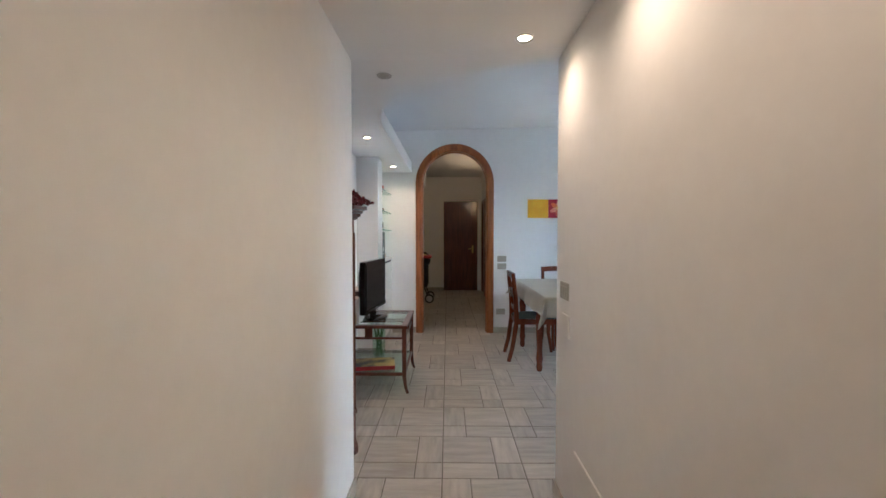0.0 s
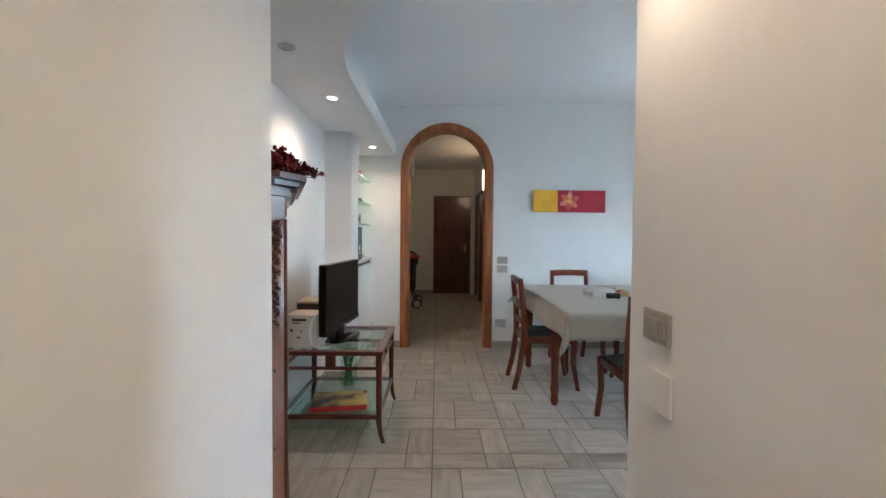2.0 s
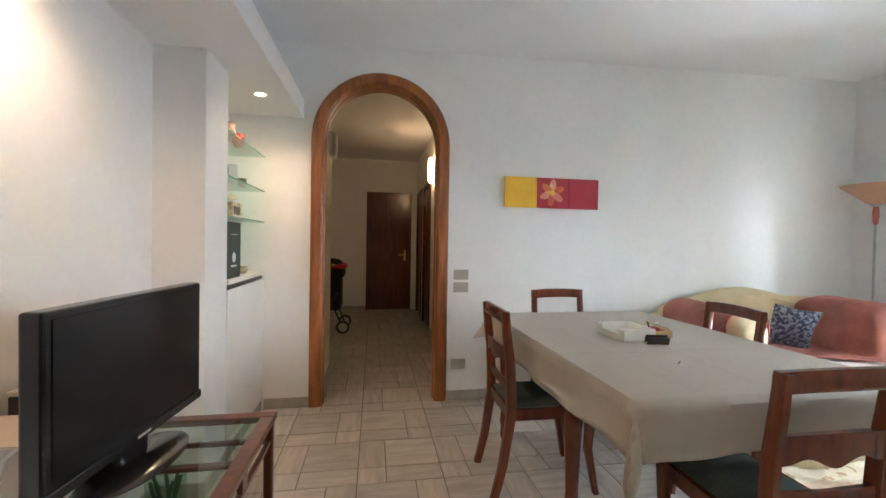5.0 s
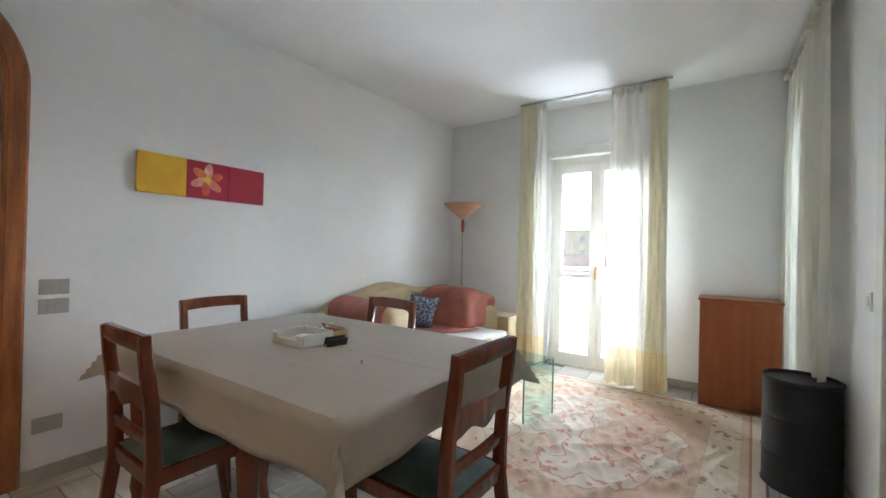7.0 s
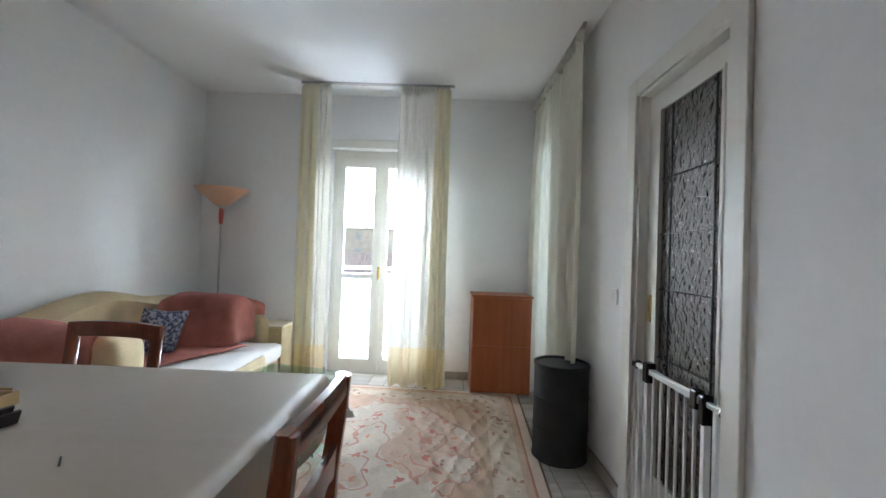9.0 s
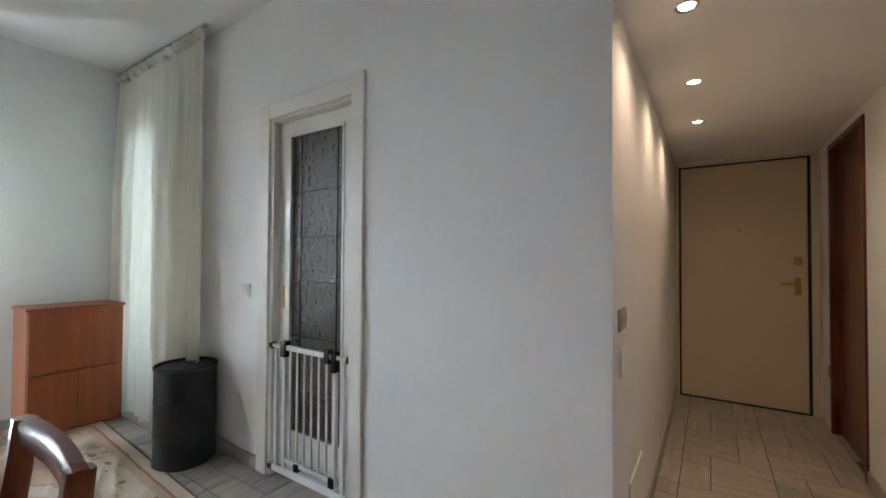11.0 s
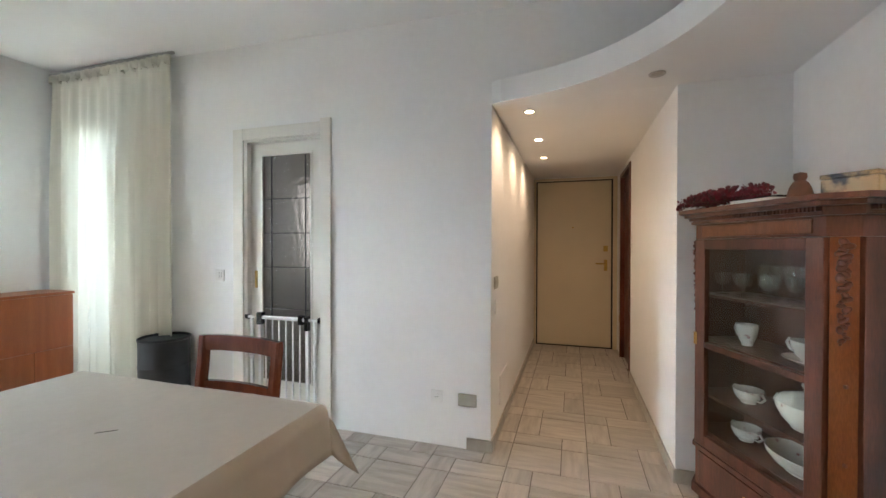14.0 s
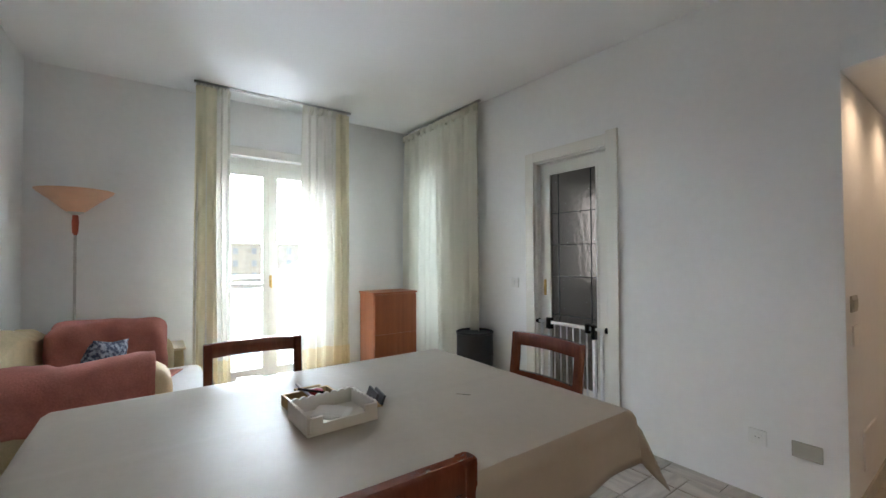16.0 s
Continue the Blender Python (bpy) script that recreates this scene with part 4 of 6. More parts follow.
# ---- glass cabinet in the corner ----
vit = thing("display_cabinet", "antique carved walnut display cabinet with a glazed door", "cabinet", pose(0.443, 3.216, 0, 0, 0, 111))
# local x runs along the front (towards the window wall), local y to the back, the front is at y = 0 facing -y
VD, VZ = 0.30, 1.443


def octo(w, d0, d1, c, z0, z1):
    return slab([(-w, d0 + c), (-w + c, d0), (w - c, d0), (w, d0 + c), (w, d1), (-w, d1)], z0, z1)


part("plinth", octo(0.385, -0.015, VD, 0.07, 0.09, 0.13), VITWOOD, vit)
part("drawer_case", octo(0.37, 0.0, VD, 0.06, 0.131, 0.31), VITWOOD, vit)
dr = part("drawer", box(-0.28, -0.008, 0.145, 0.28, 0.0, 0.298, 0.003), VITWOOD, vit)
part("keyhole", lathe([(0.0, 0.0), (0.008, 0.001), (0.006, 0.003), (0.0, 0.004)], 12, 0, -0.009, 0.24), BRASS, dr)
part("waist_moulding", octo(0.38, -0.012, VD, 0.065, 0.311, 0.326), VITWOOD, vit)
for s in (-1, 1):
    part("side_panel", box(s * 0.37 - 0.01, 0.065, 0.327, s * 0.37 + 0.01, VD, 1.305, 0.002), VITWOOD, vit)
    col = part("corner_column", slab([(s * 0.322, 0.005), (s * 0.371, 0.055), (s * 0.345, 0.072), (s * 0.30, 0.03)], 0.327, 1.305), VITGOLD, vit, "honey veneer chamfered corner")
    rnd = random.Random(3)
    for k in range(30):
        t = k / 29
        r = 0.0150 * (1 - 0.5 * t) + 0.003 * math.sin(k * 2.1)
        off = 0.013 * math.sin(k * 1.7)
        bm = bmesh.new()
        mm = Matrix.Translation((s * (0.3475 + off * 0.5), 0.028 + off * 0.5, 1.285 - 0.33 * t)) @ Matrix.Rotation(rnd.uniform(0, 3), 4, "X") @ Matrix.Diagonal((r, r * 0.7, r * 1.25, 1))
        bmesh.ops.create_icosphere(bm, subdivisions=2, radius=1, matrix=mm)
        part("carving", bm, VITWOOD, col, "carved leaf and fruit drop", smooth=True)
    part("door_stile", box(s * 0.28 - 0.032, -0.006, 0.328, s * 0.28 + 0.032, 0.018, 1.304, 0.003), VITWOOD, vit)
    part("foot", lathe([(0.0, 0.0), (0.016, 0.0), (0.028, 0.02), (0.030, 0.04), (0.018, 0.055), (0.030, 0.075), (0.030, 0.089)], 18, s * 0.32, 0.06), VITWOOD, vit, smooth=True)
    part("foot", lathe([(0.0, 0.0), (0.016, 0.0), (0.028, 0.02), (0.030, 0.04), (0.018, 0.055), (0.030, 0.075), (0.030, 0.089)], 18, s * 0.32, 0.25), VITWOOD, vit, smooth=True)
part("door_rail", box(-0.248, -0.005, 0.328, 0.248, 0.017, 0.383, 0.003), VITWOOD, vit)
part("door_rail", box(-0.248, -0.005, 1.257, 0.248, 0.017, 1.304, 0.003), VITWOOD, vit)
part("door_rail", box(-0.248, -0.005, 0.795, 0.248, 0.017, 0.822, 0.004), VITWOOD, vit)
part("glass_pane", box(-0.248, 0.006, 0.383, 0.248, 0.009, 0.795), CLEAR, vit, "clear glass pane")
part("glass_pane", box(-0.248, 0.006, 0.822, 0.248, 0.009, 1.257), CLEAR, vit, "clear glass pane")
part("escutcheon", box(-0.315, -0.010, 0.80, -0.295, -0.006, 0.86, 0.002), BRASS, vit)
part("back_board", box(-0.36, VD - 0.012, 0.327, 0.36, VD, 1.305), WINE, vit)
part("frieze", octo(0.375, 0.0, VD, 0.06, 1.306, 1.375), VITWOOD, vit)
part("frieze_inlay", box(-0.27, -0.006, 1.316, 0.27, 0.0, 1.366, 0.002), VITGOLD, vit)
part("cornice", octo(0.392, -0.02, VD, 0.07, 1.376, 1.388), VITWOOD, vit)
part("cornice", octo(0.412, -0.045, VD, 0.075, 1.406, 1.423), VITWOOD, vit)
part("cornice_top", octo(0.432, -0.065, VD, 0.08, 1.424, VZ), VITWOOD, vit)
part("cornice_core", octo(0.388, -0.016, VD, 0.07, 1.388, 1.406), VITWOOD, vit)
for i in range(44):
    x = -0.31 + 0.62 * i / 43
    part("dentil", box(x - 0.004, -0.036, 1.390, x + 0.004, -0.016, 1.405), VITWOOD, vit)
for i in range(16):
    y = 0.075 + 0.21 * i / 15
    part("dentil", box(0.388, y - 0.004, 1.390, 0.406, y + 0.004, 1.405), VITWOOD, vit)
SH = (0.395, 0.57, 0.825, 1.045)
for z in SH[1:]:
    part("shelf", box(-0.355, 0.03, z - 0.012, 0.355, VD - 0.013, z, 0.001), VITWOOD, vit)
part("cabinet_floor", box(-0.355, 0.03, 0.365, 0.355, VD - 0.013, 0.395), VITWOOD, vit)
VM = vit.matrix_world.copy()


def put(x, y, z, turn=0):
    return VM @ pose(x, y, z, 0, 0, turn)


def goblet(m, h, r):
    g = thing("drinking_glass", "clear stemmed drinking glass on the cabinet shelf", "glass", m, "glasses in the cabinet")
    part("bowl", lathe([(0.003, h * 0.42), (r * 0.7, h * 0.48), (r, h * 0.68), (r * 0.96, h)], 18), THICK, g, smooth=True)
    part("stem", lathe([(0.004, 0.004), (0.0035, h * 0.2), (0.004, h * 0.42)], 10), THICK, g, smooth=True)
    part("base", lathe([(0.0, 0.0), (r * 0.8, 0.0), (r * 0.78, 0.003), (0.004, 0.006)], 18), THICK, g, smooth=True)
    return g


g1 = goblet(put(-0.27, 0.10, SH[3]), 0.105, 0.036)
for i in range(1, 8):
    copy_thing(g1, put(-0.27 + i * 0.068, 0.09 + 0.05 * (i % 2), SH[3]))
g2 = goblet(put(-0.15, 0.20, SH[3]), 0.145, 0.024)
for i in range(1, 6):
    copy_thing(g2, put(-0.15 + i * 0.065, 0.20, SH[3]))


def cup(name, label, m, r, h, handles=1, lid=False, wide=1.0):
    c = thing(name, label, "crockery", m)
    b = lathe([(0.0, 0.0), (r * 0.5, 0.0), (r * 0.52, 0.008), (r * 0.8, h * 0.35), (r * 0.98, h * 0.75), (r, h), (r * 0.96, h), (r * 0.9, h * 0.7), (r * 0.6, h * 0.25), (0.0, h * 0.15)], 28)
    bmesh.ops.scale(b, vec=(wide, 1, 1), verts=b.verts)
    part("bowl", b, PORCP, c, smooth=True)
    for s in ((1,), (1, -1))[handles - 1] if handles else ():
        pts = [(s * r * wide * 0.93, 0, h * 0.85), (s * (r * wide + 0.018), 0, h * 0.95), (s * (r * wide + 0.030), 0, h * 0.7), (s * (r * wide + 0.012), 0, h * 0.4), (s * r * wide * 0.82, 0, h * 0.38)]
        part("handle", sweep(pts, 0.005, 0.004), PORC, c, smooth=True)
    if lid:
        l = lathe([(r * 0.97, h), (r * 0.8, h + 0.022), (r * 0.3, h + 0.04), (0.012, h + 0.045), (0.010, h + 0.055), (0.018, h + 0.07), (0.008, h + 0.088), (0.0, h + 0.09)], 28)
        bmesh.ops.scale(l, vec=(wide, 1, 1), verts=l.verts)
        part("lid", l, PORC, c, smooth=True)
    return c


def dish(m, r, wide):
    d = thing("serving_plate", "oval white porcelain plate in the cabinet", "crockery", m)
    b = lathe([(0.0, 0.0), (r * 0.6, 0.0), (r, 0.016), (r * 0.98, 0.019), (r * 0.6, 0.006), (0.0, 0.005)], 30)
    bmesh.ops.scale(b, vec=(wide, 1, 1), verts=b.verts)
    part("plate", b, PORC, d, smooth=True)


cup("milk_jug", "floral white porcelain cup with a handle", put(-0.17, 0.14, SH[2], 180), 0.042, 0.095)
dish(put(0.14, 0.14, SH[2]), 0.075, 1.5)
cup("gravy_boat", "white porcelain sauce boat on its plate", put(0.14, 0.14, SH[2] + 0.006, 180), 0.055, 0.08, 1, False, 1.5)
cup("soup_cup", "small white porcelain bowl with two handles", put(-0.16, 0.14, SH[1]), 0.058, 0.06, 2)
cup("tureen", "white porcelain soup tureen with a knobbed lid", put(0.12, 0.14, SH[1]), 0.088, 0.10, 2, True, 1.3)
cup("soup_cup", "small white porcelain bowl with two handles", put(-0.17, 0.14, SH[0]), 0.058, 0.06, 2)
cup("salad_bowl", "large oval white porcelain bowl", put(0.11, 0.14, SH[0]), 0.10, 0.075, 0, False, 1.5)


def foliage(m, n, length):
    """Dried sprays: bending twigs set with round leaves."""
    f = thing("dried_flowers", "dried dark red leafy branches lying on the cabinet top", "plant", m)
    rnd = random.Random(9)
    lv, tw = bmesh.new(), bmesh.new()
    for k in range(n):
        a = math.pi + rnd.uniform(-0.5, 1.25) if k % 4 else rnd.uniform(-0.8, 0.6)
        ln = length * rnd.uniform(0.55, 1.0) * (1.0 if k % 4 else 0.6)
        lift = rnd.uniform(0.0, 0.05)
        p0 = Vector((rnd.uniform(-0.10, 0.10), rnd.uniform(-0.06, 0.06), 0.02))
        for j in range(14):
            t = j / 13
            c = p0 + Vector((math.cos(a) * ln * t, math.sin(a) * ln * t * 0.55, lift * math.sin(t * 2.5) + 0.012 - 0.11 * t * t * (1 if ln > 0.24 else 0.2)))
            if -0.27 < c.x and c.y > -0.115 and c.z < 0.012:
                c.z = 0.012
            if j % 3 == 0:
                bmesh.ops.create_cube(tw, size=1, matrix=Matrix.Translation(c) @ Matrix.Rotation(a, 4, "Z") @ Matrix.Diagonal((ln * 0.22, 0.0025, 0.0025, 1)))
            for _ in range(2):
                r = rnd.uniform(0.007, 0.0125)
                mm = Matrix.Translation(c + Vector((rnd.uniform(-0.016, 0.016), rnd.uniform(-0.016, 0.016), rnd.uniform(0.0, 0.02)))) @ Euler((rnd.uniform(0, 6), rnd.uniform(0, 6), rnd.uniform(0, 6))).to_matrix().to_4x4() @ Matrix.Diagonal((r, r * 0.85, r, 1))
                vs = bmesh.ops.create_circle(lv, cap_ends=True, segments=7, radius=1, matrix=mm)["verts"]
                for q, v in enumerate(vs):
                    v.co += (mm.to_3x3() @ Vector((0, 0, 0.25 * math.cos(q * 1.8))))
    tagged(part("leaves", lv, LEAFM, f), kind="stuff")
    tagged(part("twigs", tw, WINE, f), kind="stuff")


foliage(put(-0.15, 0.05, VZ), 44, 0.23)
FIG = mat("brown clay", (0.20, 0.085, 0.045), 0.6, var=0.2, scale=14, bump=0.2, bscale=60)
solid("figurine", lathe([(0.0, 0.0), (0.034, 0.0), (0.040, 0.015), (0.032, 0.045), (0.024, 0.062), (0.016, 0.07), (0.021, 0.083), (0.019, 0.097), (0.0, 0.103)], 20), FIG, "small brown clay bird figurine on the cabinet", "figurine", smooth=True).matrix_world = put(0.16, 0.06, VZ + 0.0005)
TIN = mat("painted metal tin", (0.40, 0.30, 0.16), 0.35, scale=14, color2=(0.03, 0.03, 0.035), spread=(0.42, 0.52))
tin = thing("tin_box", "rectangular printed metal tin on the cabinet", "box", put(0.30, 0.12, VZ + 0.0005, 20))
part("body", box(-0.075, -0.05, 0, 0.075, 0.05, 0.058, 0.004), TIN, tin)
part("lid", box(-0.077, -0.052, 0.0585, 0.077, 0.052, 0.075, 0.004), TIN, tin)
bk2 = thing("book", "pale book lying flat on the cabinet", "book", put(0.02, 0.03, VZ + 0.0005, 8))
part("pages", box(-0.09, -0.05, 0.002, 0.09, 0.05, 0.014, 0.001), WHITEP, bk2)
part("cover", box(-0.092, -0.052, 0.0145, 0.092, 0.052, 0.017), WHITEF, bk2)
nb = thing("notebook", "thin black notebook on the pale book", "notebook", put(0.05, 0.04, VZ + 0.0185, 4))
part("cover", box(-0.06, -0.03, 0, 0.06, 0.03, 0.008, 0.001), BLACKP, nb)

# ---- shelf niche ----
low = thing("cupboard", "white built-in cupboard below the shelf niche", "cupboard")
part("body", box(0.075, 5.385, 0, 0.30, N - 0.004, 0.985), WHITEWOOD, low)
part("door", box(0.301, 5.388, 0.08, 0.318, N - 0.006, 0.955, 0.002), WHITEWOOD, low)
# the groove's shade is put in as a black strip
part("gap_shade", box(0.296, 5.386, 0.956, 0.306, N - 0.006, 0.984), BLACKM, low, "black strip standing for shade in the grip groove")
part("top", box(0.072, 5.383, 0.986, 0.325, N - 0.003, 1.012, 0.002), WHITEWOOD, low)
part("plinth", box(0.302, 5.388, 0, 0.310, N - 0.006, 0.078), SKIRT, low)
for z in (1.36, 1.58, 1.83):
    gs = thing("glass_shelf", "clear glass shelf in the niche", "shelf", group="niche glass shelves")
    part("pane", box(0.072, 5.383, z, 0.315, N - 0.003, z + 0.008), CLEARG, gs)
    part("edge", box(0.3155, 5.384, z, 0.318, N - 0.004, z + 0.008), GEDGE, gs, "green glass edge")
GREENB = mat("dark green carton", (0.022, 0.045, 0.042), 0.5, var=0.1, scale=6)
gb = thing("gift_box", "dark green carton with a pale emblem in the niche", "box", pose(0.20, 5.56, 1.0125))
part("carton", box(-0.09, -0.14, 0, 0.10, 0.10, 0.325, 0.002), GREENB, gb)
em = part("emblem", cyl(0.1005, -0.02, 0.12, 0.1012, -0.02, 0.12, 0.03, 20), WHITEP, gb, "pale round emblem")
part("print_bar", box(0.1005, -0.07, 0.065, 0.1012, 0.03, 0.075), WHITEP, gb)
part("print_bar", box(0.1005, -0.07, 0.25, 0.1012, 0.04, 0.256), PLATE, gb)
BLUEG = mat("blue glass", (0.02, 0.08, 0.45), 0.12, var=0.1, scale=8)
REDG = mat("coral ceramic", (0.48, 0.10, 0.06), 0.4, var=0.1, scale=9)
STONE = mat("grey-brown stoneware", (0.28, 0.21, 0.15), 0.6, var=0.2, scale=12, bump=0.2, bscale=50)
GOLDC = mat("beige and gold ceramic", (0.62, 0.50, 0.33), 0.35, scale=26, color2=(0.22, 0.15, 0.08), spread=(0.35, 0.5))


def pot(name, label, x, y, z, r, h, material, neck=0.7):
    solid(name, lathe([(0.0, 0.0), (r * 0.6, 0.0), (r, h * 0.35), (r * 0.95, h * 0.6), (r * neck, h * 0.85), (r * neck * 1.1, h), (0.0, h * 0.97)], 22), material, label, "ornament", smooth=True).matrix_world = pose(x, y, z + 0.0005)


pot("bottle", "small cobalt blue glass bottle", 0.25, 5.50, 1.588, 0.03, 0.10, BLUEG, 0.35)
pot("bowl", "round brown stoneware bowl", 0.19, 5.66, 1.838, 0.075, 0.10, STONE, 0.9)
pot("ornament", "coral red ceramic pot", 0.22, 5.86, 1.838, 0.04, 0.085, REDG, 0.95)
pot("jar", "clear glass jar on the shelf", 0.2, 5.78, 1.588, 0.045, 0.12, THICK, 0.8)
pot("ornament", "small grey stone ornament", 0.22, 5.95, 1.588, 0.03, 0.06, STONE, 0.8)
pot("ornament", "brown carved ornament beside the carton", 0.2, 5.78, 1.0125, 0.05, 0.20, STONE, 0.4)
pot("ornament", "small orange ornament in the niche", 0.25, 5.86, 1.0125, 0.035, 0.05, GOLDC, 0.9)
pot("ornament", "dark narrow bottle on the shelf", 0.24, 5.48, 1.3685, 0.025, 0.17, BLACKP, 0.4)
house_orn = thing("ornament_house", "beige ceramic miniature house lantern", "ornament", pose(0.22, 5.68, 1.3685))
part("wall", box(-0.05, -0.07, 0, 0.05, 0.07, 0.095, 0.003), GOLDC, house_orn)
part("roof", slab([(-0.055, -0.078), (0.055, -0.078), (0.055, 0.078), (-0.055, 0.078)], 0.096, 0.105), WHITEP, house_orn)
part("gable", cyl(0, -0.06, 0.105, 0, 0.06, 0.125, 0.03, 4), GOLDC, house_orn)
for yy in (-0.04, 0.0, 0.04):
    part("window", box(0.0505, yy - 0.012, 0.02, 0.052, yy + 0.012, 0.07), BLACKP, house_orn)
solid("ornament_house", box(-0.04, -0.04, 0, 0.04, 0.04, 0.10, 0.004), GOLDC, "small cream ceramic house", "ornament").matrix_world = pose(0.2, 5.84, 1.3685)

# ---- picture ----
YEL = mat("yellow paint on canvas", (0.85, 0.52, 0.025), 0.6, scale=3, color2=(0.75, 0.30, 0.015), spread=(0.30, 0.55), bump=0.2, bscale=120)
CRIM = mat("crimson paint on canvas", (0.42, 0.008, 0.03), 0.6, scale=3, color2=(0.30, 0.006, 0.02), bump=0.2, bscale=120)
PETAL = mat("orange petal paint", (0.75, 0.22, 0.05), 0.6, scale=12, color2=(0.55, 0.06, 0.05))
PINKP = mat("pale petal paint", (0.85, 0.55, 0.35), 0.6, scale=12, color2=(0.7, 0.2, 0.15))
art = thing("picture", "three-panel canvas picture, yellow, orchid and crimson", "picture", pose(2.12, N, 1.53))
part("canvas", box(0, -0.034, 0, 0.268, -0.016, 0.243, 0.002), YEL, art, "yellow panel")
cvm = part("canvas", box(0.272, -0.034, 0, 0.535, -0.016, 0.243, 0.002), CRIM, art, "crimson panel with a painted orchid")
part("canvas", box(0.539, -0.034, 0, 0.80, -0.016, 0.243, 0.002), CRIM, art, "plain crimson panel")
part("stretcher", box(0.01, -0.016, 0.01, 0.79, 0.0, 0.23), WHITEWOOD, art)
for i in range(6):
    a = i * 1.047 + 0.4
    pe = lathe([(0.0, 0.0), (1.0, 0.0), (0.95, 0.001), (0.0, 0.0012)], 16)
    bmesh.ops.transform(pe, matrix=Matrix.Translation((0.395 + 0.055 * math.cos(a), -0.0345 - 0.0006 * i, 0.125 + 0.055 * math.sin(a))) @ Matrix.Rotation(-a, 4, "Y") @ Matrix.Rotation(radians(90), 4, "X") @ Matrix.Diagonal((0.055, 0.028, 0.3, 1)), verts=pe.verts)
    part("petal", pe, (PETAL, PINKP)[i % 2], cvm)
pe = lathe([(0.0, 0.0), (0.022, 0.0), (0.0, 0.002)], 14)
bmesh.ops.transform(pe, matrix=Matrix.Translation((0.395, -0.0385, 0.125)) @ Matrix.Rotation(radians(90), 4, "X"), verts=pe.verts)
part("flower_centre", pe, YEL, cvm)


# ---- switches and sockets ----
def plate(name, label, m, w, h, material, keys):
    p = thing(name, label, "switch" if "switch" in name else "socket", m)
    part("cover_plate", box(-w / 2, 0, -h / 2, w / 2, 0.009, h / 2, 0.003), material, p)
    for i in range(keys):
        x = (i - (keys - 1) / 2) * w * 0.27
        part("key", box(x - w * 0.12, 0.009, -h * 0.27, x + w * 0.12, 0.013, h * 0.27, 0.0015), material, p)
    return p


plate("light_switch", "beige wall plate with switches", pose(1.783, N, 0.989, 0, 0, 180), 0.118, 0.078, PLATE, 3)
plate("light_switch", "beige wall plate with switches", pose(1.783, N, 0.889, 0, 0, 180), 0.118, 0.078, PLATE, 2)
plate("wall_socket", "beige wall socket plate near the floor", pose(1.77, N, 0.285, 0, 0, 180), 0.118, 0.078, PLATE, 3)
plate("wall_socket", "wide beige wall socket plate", pose(1.747, S, 0.308), 0.118, 0.078, PLATE, 0)
ws = plate("wall_socket", "white round wall socket", pose(1.947, S, 0.312), 0.08, 0.08, WHITEP, 0)
part("socket_ring", cyl(0, 0.008, 0, 0, 0.012, 0, 0.022, 20), WHITEP, ws)
part("socket_hole", boxes((-0.010, 0.0122, -0.002, -0.006, 0.0126, 0.002), (0.006, 0.0122, -0.002, 0.010, 0.0126, 0.002)), BLACKP, ws)
plate("light_switch", "white double light switch", pose(3.70, S, 1.04), 0.085, 0.085, WHITEP, 2)
plate("light_switch", "beige light switch on the corridor wall", pose(CX1, 2.57, 1.035, 0, 0, 90), 0.118, 0.078, PLATE, 3)
plate("junction_cover", "white blank cover plate below the corridor switch", pose(CX1, 2.55, 0.88, 0, 0, 90), 0.10, 0.10, PLASTER, 0)
plate("junction_cover", "large white painted cover plate low on the corridor wall", pose(CX1, 2.25, 0.28, 0, 0, 90), 0.32, 0.20, PLASTER, 0)
plate("light_switch", "small brass door stop plate beside the entrance door", pose(CX0, 0.03, 0.42, 0, 0, -90), 0.03, 0.09, BRASS, 0)

# ---- skirting ----
SKH = 0.075
skirts = ((1.675, N - 0.012, EAST, N), (0.325, N - 0.012, 0.638, N), (W, S + 0.012, W + 0.012, 5.09), (0.10, S, CX0 + 0.012, S + 0.012), (CX1 - 0.012, S, 1.75, S + 0.012), (3.562, S, 4.78, S + 0.012),
          (CX1 - 0.012, CY0 + 0.02, CX1, S), (CX0, 0.93, CX0 + 0.012, S), (EAST - 0.012, S + 0.02, EAST, 3.84), (EAST - 0.012, 4.82, EAST, N - 0.013), (HX1 - 0.012, N + 0.15, HX1, 8.55), (0.10, HY - 0.012, 0.97, HY), (W, 5.078, 0.315, 5.09), (0.315, 5.078, 0.327, 5.38))
for x0, y0, x1, y1 in skirts:
    solid("baseboard", box(x0, y0, 0, x1, y1, SKH, 0.002), SKIRT, "grey-beige tiled skirting along the wall foot", "baseboard", kind="structure")

# ---- spotlights ----
GLOW = glow("lit spotlight lens", (1.0, 0.72, 0.42), 14.0)


def spotlight(x, y, lit, watts):
    s = thing("spotlight", "round recessed ceiling spotlight, lit" if lit else "round recessed ceiling spotlight, switched off", "spotlight", pose(x, y, ZD), "ceiling spotlights")
    part("ring", lathe([(0.026, -0.001), (0.036, -0.006), (0.040, -0.003), (0.040, 0.0)], 24), METAL, s, smooth=True)
    part("lens", lathe([(0.0, -0.002), (0.025, -0.002), (0.026, -0.0005)], 20), GLOW if lit else PLATE, s, "glowing lens" if lit else "grey unlit lens")
    if lit:
        lamp("spot_lamp", "SPOT", watts, WARM, look((x, y, ZD - 0.012), (x, y, 0)), 0.02, None, 150, 1.0)


for y in (2.50, 1.77, 1.06):
    spotlight(1.395, y, True, 3.4)
spotlight(0.727, 2.90, False, 0)
spotlight(0.34, 3.53, False, 0)
spotlight(0.37, 4.24, True, 6.5)
spotlight(0.40, 5.68, True, 6)

